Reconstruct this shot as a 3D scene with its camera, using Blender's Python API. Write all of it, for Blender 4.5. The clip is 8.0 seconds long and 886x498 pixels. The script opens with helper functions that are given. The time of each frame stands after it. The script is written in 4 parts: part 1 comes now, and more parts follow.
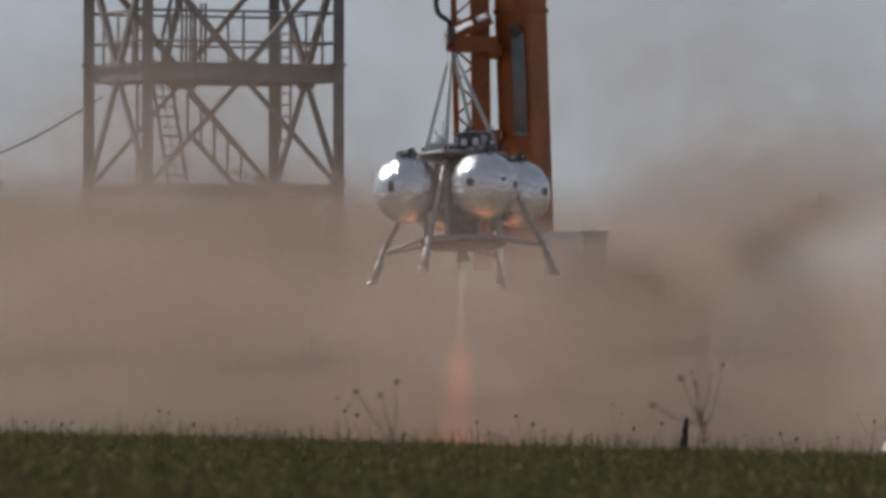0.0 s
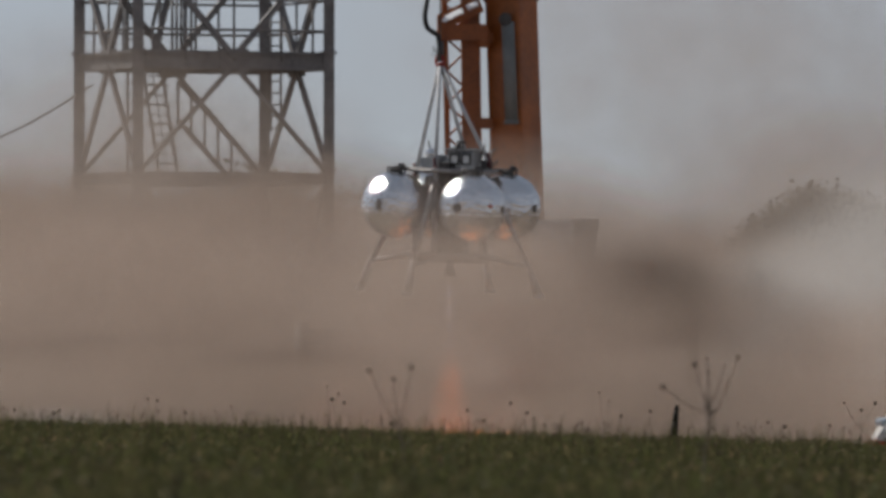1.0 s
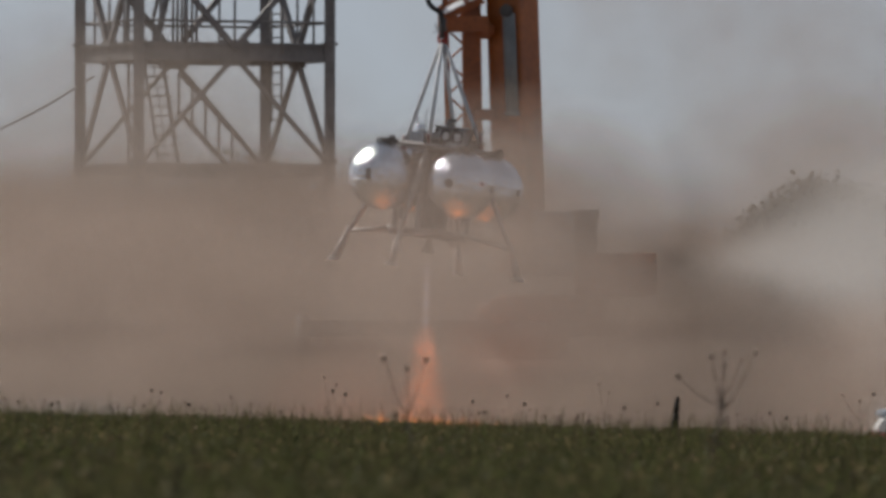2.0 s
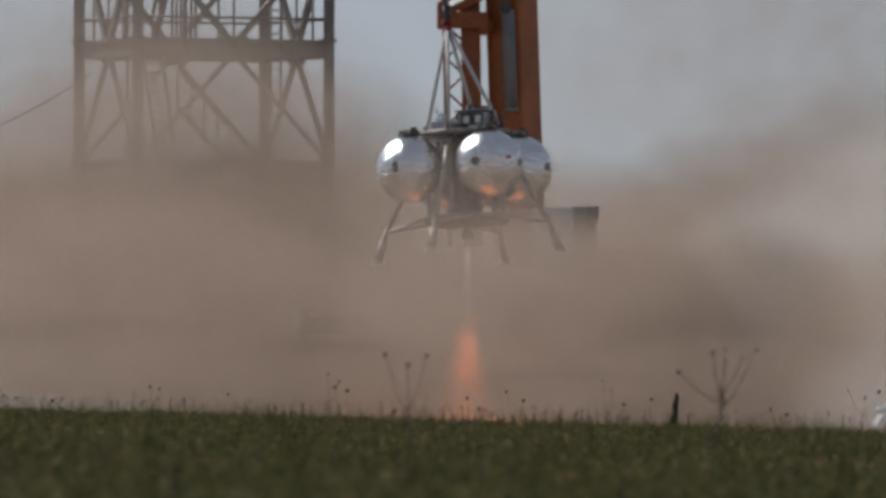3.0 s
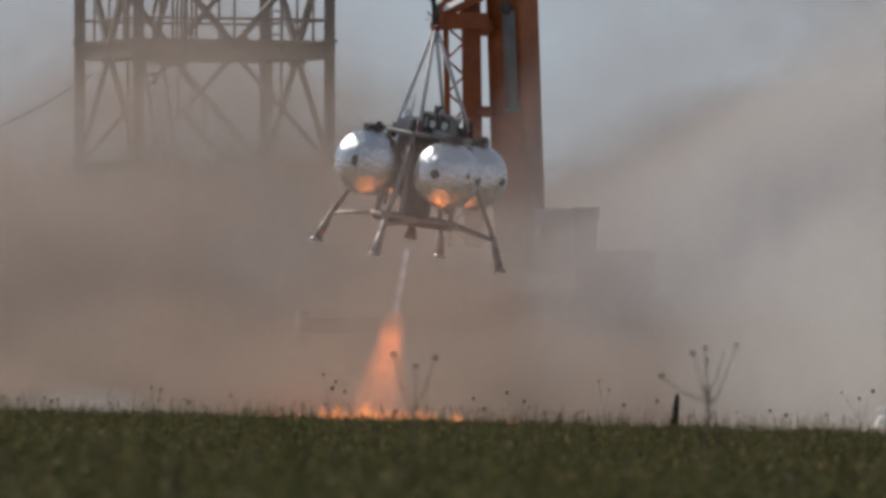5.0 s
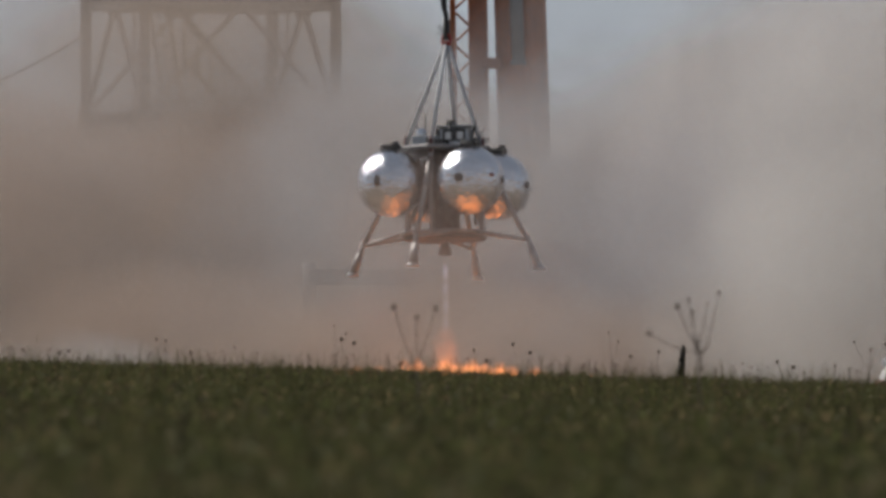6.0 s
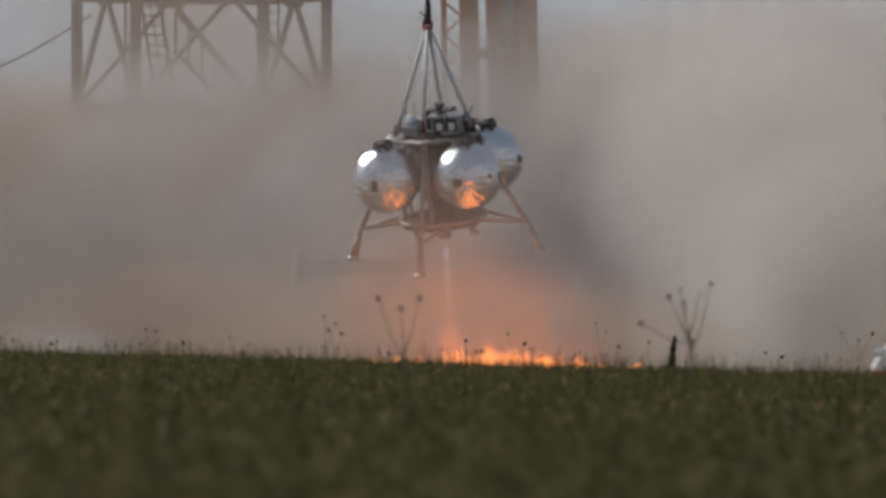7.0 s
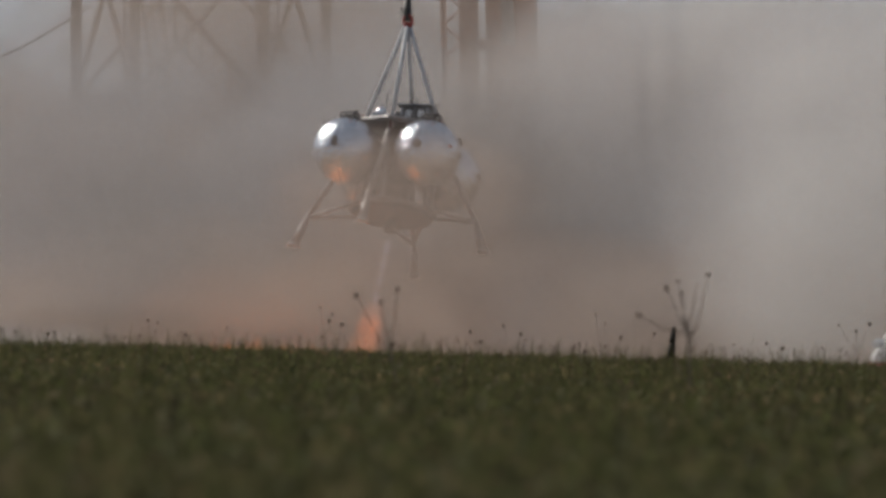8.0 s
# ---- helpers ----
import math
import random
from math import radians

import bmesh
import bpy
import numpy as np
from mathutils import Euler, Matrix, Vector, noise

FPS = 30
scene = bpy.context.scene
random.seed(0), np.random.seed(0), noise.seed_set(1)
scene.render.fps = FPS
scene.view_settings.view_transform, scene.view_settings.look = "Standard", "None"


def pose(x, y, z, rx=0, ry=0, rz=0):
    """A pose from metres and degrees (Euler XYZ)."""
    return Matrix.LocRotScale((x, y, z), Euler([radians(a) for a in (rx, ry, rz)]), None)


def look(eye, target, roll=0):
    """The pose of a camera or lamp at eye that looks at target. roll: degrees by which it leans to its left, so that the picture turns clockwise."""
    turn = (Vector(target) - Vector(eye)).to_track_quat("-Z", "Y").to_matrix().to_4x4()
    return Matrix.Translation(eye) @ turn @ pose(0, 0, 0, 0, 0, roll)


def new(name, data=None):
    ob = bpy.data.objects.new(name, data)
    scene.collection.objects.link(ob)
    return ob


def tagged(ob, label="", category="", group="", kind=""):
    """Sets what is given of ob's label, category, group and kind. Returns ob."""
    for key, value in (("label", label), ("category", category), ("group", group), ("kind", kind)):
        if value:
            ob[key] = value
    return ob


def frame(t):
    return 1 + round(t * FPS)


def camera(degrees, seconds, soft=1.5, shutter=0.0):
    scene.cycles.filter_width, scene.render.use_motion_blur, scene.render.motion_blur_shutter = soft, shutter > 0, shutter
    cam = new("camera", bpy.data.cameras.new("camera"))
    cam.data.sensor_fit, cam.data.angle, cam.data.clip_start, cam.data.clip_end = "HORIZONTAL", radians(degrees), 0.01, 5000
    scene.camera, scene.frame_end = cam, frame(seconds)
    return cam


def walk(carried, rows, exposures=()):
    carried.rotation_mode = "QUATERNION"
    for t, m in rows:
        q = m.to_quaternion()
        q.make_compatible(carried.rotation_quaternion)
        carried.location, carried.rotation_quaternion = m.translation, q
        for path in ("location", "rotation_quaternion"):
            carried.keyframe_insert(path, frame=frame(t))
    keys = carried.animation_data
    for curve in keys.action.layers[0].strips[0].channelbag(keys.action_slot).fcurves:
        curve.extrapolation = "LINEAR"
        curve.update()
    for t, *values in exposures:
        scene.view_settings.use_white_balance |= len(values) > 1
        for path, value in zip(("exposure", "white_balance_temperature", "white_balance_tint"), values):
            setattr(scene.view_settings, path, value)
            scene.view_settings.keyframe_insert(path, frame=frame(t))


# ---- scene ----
# ---- camera ----
EYE_Z = 0.7
FOCAL = 14280.0          # focal length in the units of a 1568-wide picture
FOV = 6.285


def spot(x, y, d):
    """World point d metres ahead that the level first view shows at (x, y)."""
    return Vector(((x - 784) / FOCAL * d, d, EYE_Z + (740 - y) / FOCAL * d))


def aim(dx, dy):
    """Camera pose after panning so that the picture slid by dx, dy."""
    return pose(0, 0, EYE_Z, 90 + math.degrees((299 + dy) / FOCAL), 0, math.degrees(dx / FOCAL))


PAN = [(0, 0, 0), (0.5, -4, -12), (1.0, -17, -21), (1.5, -20, -33), (1.7, -15, -35), (2.8, -18, -40), (3.0, -17, -42.5), (3.5, -10, -43),
       (4.0, -14, -30), (4.2, -16, -28), (5.3, -16, -62), (5.5, -9, -84), (6.0, -5, -127), (6.5, -8, -137), (7.0, -21, -144),
       (7.5, -22, -159), (8.0, -22, -160)]
cam = camera(FOV, 8.0, soft=3.6)
walk(cam, [(t, aim(dx, dy)) for t, dx, dy in PAN], exposures=[(0, -0.03), (8, -0.03)])
cam.data.dof.use_dof = True
cam.data.dof.focus_distance = 140.0
cam.data.dof.aperture_fstop = 6.3
scene.cycles.transparent_max_bounces = 64

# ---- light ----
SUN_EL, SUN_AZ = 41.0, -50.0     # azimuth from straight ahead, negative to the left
world = bpy.data.worlds.new("sky")
scene.world = world
world.use_nodes = True
sky = world.node_tree.nodes.new("ShaderNodeTexSky")
sky.sky_type, sky.sun_disc = "NISHITA", False
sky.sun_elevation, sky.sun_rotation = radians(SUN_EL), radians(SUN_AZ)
sky.air_density, sky.dust_density, sky.ozone_density = 0.55, 0.6, 2.0
bg = world.node_tree.nodes["Background"]
hazy = world.node_tree.nodes.new("ShaderNodeHueSaturation")
hazy.inputs["Saturation"].default_value = 0.42
world.node_tree.links.new(sky.outputs[0], hazy.inputs["Color"])
# high thin haze evens out the whole dome
haze = world.node_tree.nodes.new("ShaderNodeMix")
haze.data_type = "RGBA"
haze.inputs[0].default_value = 0.4
haze.inputs[7].default_value = (3.35, 3.9, 4.85, 1)
world.node_tree.links.new(hazy.outputs[0], haze.inputs[6])
world.node_tree.links.new(haze.outputs[2], bg.inputs[0])
bg.inputs[1].default_value = 0.075
sun = new("sun", bpy.data.lights.new("sun", "SUN"))
sun.data.energy, sun.data.angle, sun.data.color = 3.75, radians(1.5), (1.0, 0.95, 0.88)
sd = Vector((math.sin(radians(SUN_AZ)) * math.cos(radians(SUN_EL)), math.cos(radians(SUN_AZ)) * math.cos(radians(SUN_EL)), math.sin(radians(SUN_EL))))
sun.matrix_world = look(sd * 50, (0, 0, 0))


# ---- materials ----
def mat(name, base, rough=0.6, metal=0.0, var=0.25, scale=6.0, bump=0.0, bscale=40.0, second=None, wear=0.0):
    """Surface with colour variation at two scales, optional stains and fine relief."""
    m = bpy.data.materials.new(name)
    m.use_nodes = True
    nt = m.node_tree
    N, L = nt.nodes, nt.links
    b = N["Principled BSDF"]
    b.inputs["Roughness"].default_value, b.inputs["Metallic"].default_value = rough, metal
    tc = N.new("ShaderNodeTexCoord")
    n1 = N.new("ShaderNodeTexNoise")
    n1.inputs["Scale"].default_value, n1.inputs["Detail"].default_value = scale, 6
    n2 = N.new("ShaderNodeTexNoise")
    n2.inputs["Scale"].default_value, n2.inputs["Detail"].default_value = scale * 7, 4
    for n in (n1, n2):
        L.new(tc.outputs["Object"], n.inputs["Vector"])
    mix = N.new("ShaderNodeMix")
    mix.data_type = "RGBA"
    lo = second or tuple(c * (1 - var) for c in base)
    mix.inputs[6].default_value, mix.inputs[7].default_value = (*lo, 1), (*base, 1)
    ramp = N.new("ShaderNodeMapRange")
    ramp.inputs[1].default_value, ramp.inputs[2].default_value = 0.38, 0.62
    add = N.new("ShaderNodeMath")
    add.operation = "MULTIPLY_ADD"
    L.new(n2.outputs[0], add.inputs[0])
    add.inputs[1].default_value = 0.4
    sub = N.new("ShaderNodeMath")
    sub.operation = "MULTIPLY"
    L.new(n1.outputs[0], sub.inputs[0])
    sub.inputs[1].default_value = 0.6
    L.new(sub.outputs[0], add.inputs[2])
    L.new(add.outputs[0], ramp.inputs[0])
    L.new(ramp.outputs[0], mix.inputs[0])
    L.new(mix.outputs[2], b.inputs["Base Color"])
    if wear:
        rr = N.new("ShaderNodeMapRange")
        rr.inputs[3].default_value, rr.inputs[4].default_value = max(0.02, rough - wear), min(1, rough + wear)
        L.new(n1.outputs[0], rr.inputs[0])
        L.new(rr.outputs[0], b.inputs["Roughness"])
    if bump:
        n3 = N.new("ShaderNodeTexNoise")
        n3.inputs["Scale"].default_value, n3.inputs["Detail"].default_value = bscale, 3
        L.new(tc.outputs["Object"], n3.inputs["Vector"])
        bp = N.new("ShaderNodeBump")
        bp.inputs["Strength"].default_value, bp.inputs["Distance"].default_value = bump, 0.02
        L.new(n3.outputs[0], bp.inputs["Height"])
        L.new(bp.outputs[0], b.inputs["Normal"])
    return m


def foil_mat():
    """Bright aluminium foil, pressed on by hand: broad wrinkles, small dents, dull smears."""
    m = mat("crinkled aluminium foil", (0.86, 0.885, 0.925), 0.17, 1.0, 0.14, 2.5, wear=0.1)
    N, L = m.node_tree.nodes, m.node_tree.links
    b = N["Principled BSDF"]
    tc = N.new("ShaderNodeTexCoord")
    squeeze = N.new("ShaderNodeMapping")
    squeeze.inputs["Scale"].default_value = (1.0, 1.0, 1.5)
    L.new(tc.outputs["Object"], squeeze.inputs[0])
    prev = None
    for kind, scale, height in (("ShaderNodeTexNoise", 4.5, 0.028), ("ShaderNodeTexVoronoi", 11.0, 0.021), ("ShaderNodeTexNoise", 30.0, 0.006)):
        n = N.new(kind)
        n.inputs["Scale"].default_value = scale
        L.new(squeeze.outputs[0], n.inputs["Vector"])
        bp = N.new("ShaderNodeBump")
        bp.inputs["Strength"].default_value, bp.inputs["Distance"].default_value = 0.8, height
        L.new(n.outputs[0], bp.inputs["Height"])
        if prev:
            L.new(prev.outputs[0], bp.inputs["Normal"])
        prev = bp
    L.new(prev.outputs[0], b.inputs["Normal"])
    return m


def cloud_mat(name, colour, dens, emit=None, power=0.0, contrast=0.5, nscale=1.6, fall=1.5):
    """Thin drifting matter: see-through, thickest in the middle, ragged by noise."""
    m = bpy.data.materials.new(name)
    m.use_nodes = True
    nt = m.node_tree
    N, L = nt.nodes, nt.links
    N.remove(N["Principled BSDF"])
    out = N["Material Output"]
    tc = N.new("ShaderNodeTexCoord")
    info = N.new("ShaderNodeObjectInfo")

    def op(kind, a, b=None, c=None):
        n = N.new("ShaderNodeMath")
        n.operation = kind
        for i, v in enumerate((a, b, c)):
            if v is None:
                continue
            if isinstance(v, (int, float)):
                n.inputs[i].default_value = v
            else:
                L.new(v, n.inputs[i])
        return n.outputs[0]

    sep = N.new("ShaderNodeSeparateXYZ")
    L.new(tc.outputs["Object"], sep.inputs[0])
    r2 = op("ADD", op("MULTIPLY", sep.outputs[0], sep.outputs[0]), op("MULTIPLY", sep.outputs[2], sep.outputs[2]))
    soft = op("POWER", op("MAXIMUM", op("SUBTRACT", 1.0, r2), 0.0), fall)
    shift = N.new("ShaderNodeVectorMath")
    shift.operation = "MULTIPLY_ADD"
    L.new(info.outputs["Random"], shift.inputs[0])
    shift.inputs[1].default_value = (37, 11, 23)
    if emit:
        L.new(tc.outputs["Object"], shift.inputs[2])
    else:
        # billows keep one real size, however wide the cloud is
        geo, off, fit = N.new("ShaderNodeNewGeometry"), N.new("ShaderNodeVectorMath"), N.new("ShaderNodeVectorMath")
        off.operation, fit.operation = "SUBTRACT", "SCALE"
        L.new(geo.outputs["Position"], off.inputs[0])
        L.new(info.outputs["Location"], off.inputs[1])
        L.new(off.outputs[0], fit.inputs[0])
        fit.inputs["Scale"].default_value = 0.3
        L.new(fit.outputs[0], shift.inputs[2])
    nz = N.new("ShaderNodeTexNoise")
    nz.inputs["Scale"].default_value, nz.inputs["Detail"].default_value, nz.inputs["Roughness"].default_value = nscale, 4.5, 0.5
    nz.inputs["Distortion"].default_value = 0.25
    L.new(shift.outputs[0], nz.inputs["Vector"])
    mr = N.new("ShaderNodeMapRange")
    mr.interpolation_type = "SMOOTHSTEP"
    mr.inputs[1].default_value, mr.inputs[2].default_value = 0.3, 0.7
    mr.inputs[3].default_value, mr.inputs[4].default_value = 1 - contrast, 1.0
    L.new(nz.outputs[0], mr.inputs[0])
    alpha = op("MINIMUM", op("MULTIPLY", op("MULTIPLY", soft, mr.outputs[0]), dens), 1.0 if emit else 0.24)
    if emit:
        em = N.new("ShaderNodeEmission")
        em.inputs[0].default_value, em.inputs[1].default_value = (*emit, 1), power
        body = em.outputs[0]
    else:
        d, tr = N.new("ShaderNodeBsdfDiffuse"), N.new("ShaderNodeBsdfTranslucent")
        d.inputs[0].default_value = tr.inputs[0].default_value = (*colour, 1)
        # random tint per billow, darker to lighter, for lit and dark mottling
        tint = N.new("ShaderNodeMix")
        tint.data_type = "RGBA"
        tint.inputs[6].default_value = (colour[0] * 0.84, colour[1] * 0.81, colour[2] * 0.79, 1)
        tint.inputs[7].default_value = (min(1, colour[0] * 1.12), min(1, colour[1] * 1.14), min(1, colour[2] * 1.16), 1)
        L.new(info.outputs["Random"], tint.inputs[0])
        L.new(tint.outputs[2], d.inputs[0])
        L.new(tint.outputs[2], tr.inputs[0])
        # fine grains scatter alike on every facet: one common direction stands for them
        grain = N.new("ShaderNodeCombineXYZ")
        for i, v in enumerate((-0.5, 0.35, 0.79)):
            grain.inputs[i].default_value = v
        L.new(grain.outputs[0], d.inputs["Normal"])
        L.new(grain.outputs[0], tr.inputs["Normal"])
        mx = N.new("ShaderNodeMixShader")
        mx.inputs[0].default_value = 0.5
        L.new(d.outputs[0], mx.inputs[1])
        L.new(tr.outputs[0], mx.inputs[2])
        body = mx.outputs[0]
    tp = N.new("ShaderNodeBsdfTransparent")
    ms = N.new("ShaderNodeMixShader")
    L.new(alpha, ms.inputs[0])
    L.new(tp.outputs[0], ms.inputs[1])
    L.new(body, ms.inputs[2])
    L.new(ms.outputs[0], out.inputs["Surface"])
    return m


def grass_mat(name="grass blades", straw=(0.23, 0.16, 0.09), green=(0.088, 0.10, 0.032)):
    """Blades of mixed green, olive and straw, blade by blade and in broad drifts."""
    m = mat(name, (0.074, 0.084, 0.027), 0.85, 0, 0.5, 0.5, second=(0.082, 0.064, 0.033))
    N, L = m.node_tree.nodes, m.node_tree.links
    b = N["Principled BSDF"]
    b.inputs["Specular IOR Level"].default_value = 0.2
    geo = N.new("ShaderNodeNewGeometry")
    ramp = N.new("ShaderNodeValToRGB")
    ramp.color_ramp.elements[0].color = (0.05, 0.047, 0.025, 1)
    ramp.color_ramp.elements[1].color = (*straw, 1)
    e = ramp.color_ramp.elements.new(0.7)
    e.color = (*green, 1)
    L.new(geo.outputs["Random Per Island"], ramp.inputs[0])
    mx = N.new("ShaderNodeMix")
    mx.data_type = "RGBA"
    mx.inputs[0].default_value = 0.5
    L.new(b.inputs["Base Color"].links[0].from_socket, mx.inputs[6])
    L.new(ramp.outputs[0], mx.inputs[7])
    L.new(mx.outputs[2], b.inputs["Base Color"])
    glowing, blend = N.new("ShaderNodeBsdfTranslucent"), N.new("ShaderNodeMixShader")
    blend.inputs[0].default_value = 0.42
    L.new(mx.outputs[2], glowing.inputs[0])
    L.new(b.outputs[0], blend.inputs[1])
    L.new(glowing.outputs[0], blend.inputs[2])
    L.new(blend.outputs[0], N["Material Output"].inputs["Surface"])
    return m


M = dict(
    foil=foil_mat(),
    steel=mat("galvanised tube", (0.38, 0.36, 0.35), 0.55, 0.5, 0.3, 5, 0.05, wear=0.1),
    dark=mat("dark fittings", (0.10, 0.092, 0.088), 0.55, 0.2, 0.4, 8, 0.1),
    silver=mat("avionics box aluminium", (0.5, 0.51, 0.52), 0.35, 0.7, 0.3, 6, wear=0.1),
    copper=mat("scorched engine bell", (0.30, 0.23, 0.19), 0.5, 0.6, 0.5, 9),
    strap=mat("grey webbing", (0.64, 0.64, 0.65), 0.75, 0, 0.25, 20, 0.2, 90),
    black=mat("black rubber hose", (0.02, 0.02, 0.022), 0.55, 0, 0.4, 12),
    red=mat("red shackle paint", (0.35, 0.035, 0.025), 0.45, 0, 0.4, 14),
    maroon=mat("dull dark red paint", (0.13, 0.03, 0.028), 0.5, 0.1, 0.4, 12),
    orange=mat("crane orange paint", (0.40, 0.115, 0.02), 0.45, 0, 0.4, 1.2, 0.05, 30, wear=0.1),
    orange2=mat("faded orange paint", (0.33, 0.095, 0.022), 0.5, 0, 0.4, 2.0, wear=0.1),
    grey=mat("boom cylinder grey", (0.21, 0.215, 0.21), 0.65, 0.0, 0.25, 3),
    tower=mat("weathered tower steel", (0.25, 0.235, 0.23), 0.7, 0.1, 0.4, 1.5, 0.1),
    glass=mat("cab glass", (0.35, 0.4, 0.45), 0.08, 0.0, 0.1, 2),
    white=mat("white paint", (0.75, 0.75, 0.74), 0.45, 0, 0.2, 4),
    soil=mat("dry dusty soil", (0.20, 0.15, 0.11), 0.95, 0, 0.5, 0.35, 0.4, 6, second=(0.12, 0.095, 0.065)),
    grass=grass_mat(),
    leaves=grass_mat("meadow leaves", (0.33, 0.22, 0.135), (0.135, 0.15, 0.058)),
    weed=mat("dry weed stalk", (0.15, 0.115, 0.085), 0.85, 0, 0.4, 20),
    cabgrey=mat("pale grey cab paint", (0.46, 0.48, 0.50), 0.5, 0, 0.25, 2),
    glintwhite=mat("white glint paint", (0.9, 0.9, 0.9), 0.3, 0, 0.05, 6),
    frame=mat("dull frame metal", (0.27, 0.25, 0.24), 0.5, 0.4, 0.45, 7, 0.1),
    scorched=mat("scorched plate", (0.10, 0.065, 0.05), 0.75, 0.1, 0.5, 4),
    carred=mat("red car paint", (0.5, 0.05, 0.03), 0.25, 0, 0.15, 3),
    stake=mat("burnt dark wood", (0.022, 0.016, 0.013), 0.9, 0, 0.5, 14, 0.5),
    petal=mat("pale yellow petal", (0.9, 0.8, 0.6), 0.6, 0, 0.2, 30),
    seed=mat("brown seed heads", (0.12, 0.07, 0.05), 0.9, 0, 0.5, 9),
    bark=mat("bark", (0.09, 0.07, 0.05), 0.9, 0, 0.4, 3, 0.4),
    leaf=mat("dark foliage", (0.05, 0.065, 0.03), 0.75, 0, 0.5, 0.5),
)


# ---- mesh helpers ----
def part(name, bm, material, parent=None, label="", smooth=False):
    me = bpy.data.meshes.new(name)
    bm.to_mesh(me)
    bm.free()
    me.materials.append(material)
    if smooth:
        for p in me.polygons:
            p.use_smooth = True
    ob = new(name, me)
    if parent:
        ob.parent = parent
    if label:
        tagged(ob, label)
    return ob


def thing(name, label, category, m=None, group="", kind=""):
    ob = new(name)
    ob.empty_display_size = 0.1
    if m is not None:
        ob.matrix_world = m
    return tagged(ob, label, category, group, kind)


def box(bm, size, at=(0, 0, 0), rot=(0, 0, 0), bevel=0.0):
    b = bmesh.new()
    bmesh.ops.create_cube(b, size=1.0)
    bmesh.ops.scale(b, vec=size, verts=b.verts)
    if bevel:
        bmesh.ops.bevel(b, geom=b.edges[:], offset=bevel, segments=2, affect="EDGES", profile=0.5)
    b.transform(pose(*at, *rot))
    join(bm, b)
    return bm


def join(bm, b):
    vs = [bm.verts.new(v.co) for v in b.verts]
    b.verts.index_update()
    for f in b.faces:
        try:
            nf = bm.faces.new([vs[v.index] for v in f.verts])
            nf.smooth = f.smooth
        except ValueError:
            pass
    b.free()


def tube(bm, a, c, r, r2=None, seg=10, caps=True):
    a, c = Vector(a), Vector(c)
    d = c - a
    b = bmesh.new()
    bmesh.ops.create_cone(b, cap_ends=caps, segments=seg, radius1=r, radius2=r if r2 is None else r2, depth=d.length)
    for f in b.faces:
        f.smooth = len(f.verts) == 4
    b.transform(Matrix.Translation((a + c) / 2) @ d.to_track_quat("Z", "Y").to_matrix().to_4x4())
    join(bm, b)
    return bm


def ball(bm, r, at=(0, 0, 0), squash=(1, 1, 1), u=20, v=12):
    b = bmesh.new()
    bmesh.ops.create_uvsphere(b, u_segments=u, v_segments=v, radius=r)
    bmesh.ops.scale(b, vec=squash, verts=b.verts)
    for f in b.faces:
        f.smooth = True
    b.transform(Matrix.Translation(at))
    join(bm, b)
    return bm


def beam(bm, a, c, w, h=None, up="Z"):
    """Rectangular bar from a to c."""
    a, c = Vector(a), Vector(c)
    d = c - a
    b = bmesh.new()
    bmesh.ops.create_cube(b, size=1.0)
    bmesh.ops.scale(b, vec=(w, h or w, d.length), verts=b.verts)
    b.transform(Matrix.Translation((a + c) / 2) @ d.to_track_quat("Z", "Y").to_matrix().to_4x4())
    join(bm, b)
    return bm


def B():
    return bmesh.new()


# ---- ground ----
def slope(x):
    return -0.0255 * max(-16.0, min(16.0, x))


def ground():
    xs = [-3000, -800, -200, -60, -16] + [i for i in range(-12, 13, 3)] + [16, 60, 200, 800, 3000]
    ys = [-400, -60, -10, 0] + [i for i in range(6, 126, 6)] + [130, 140, 160, 200, 300, 600, 1500, 4500]
    bm = B()
    grid = [[bm.verts.new((x, y, slope(x) * (1 if y < 200 else 0.3))) for x in xs] for y in ys]
    for j in range(len(ys) - 1):
        for i in range(len(xs) - 1):
            bm.faces.new((grid[j][i], grid[j][i + 1], grid[j + 1][i + 1], grid[j + 1][i]))
    return tagged(part("ground", bm, M["soil"]), "flat field of dry dusty brown soil", "ground", kind="structure")


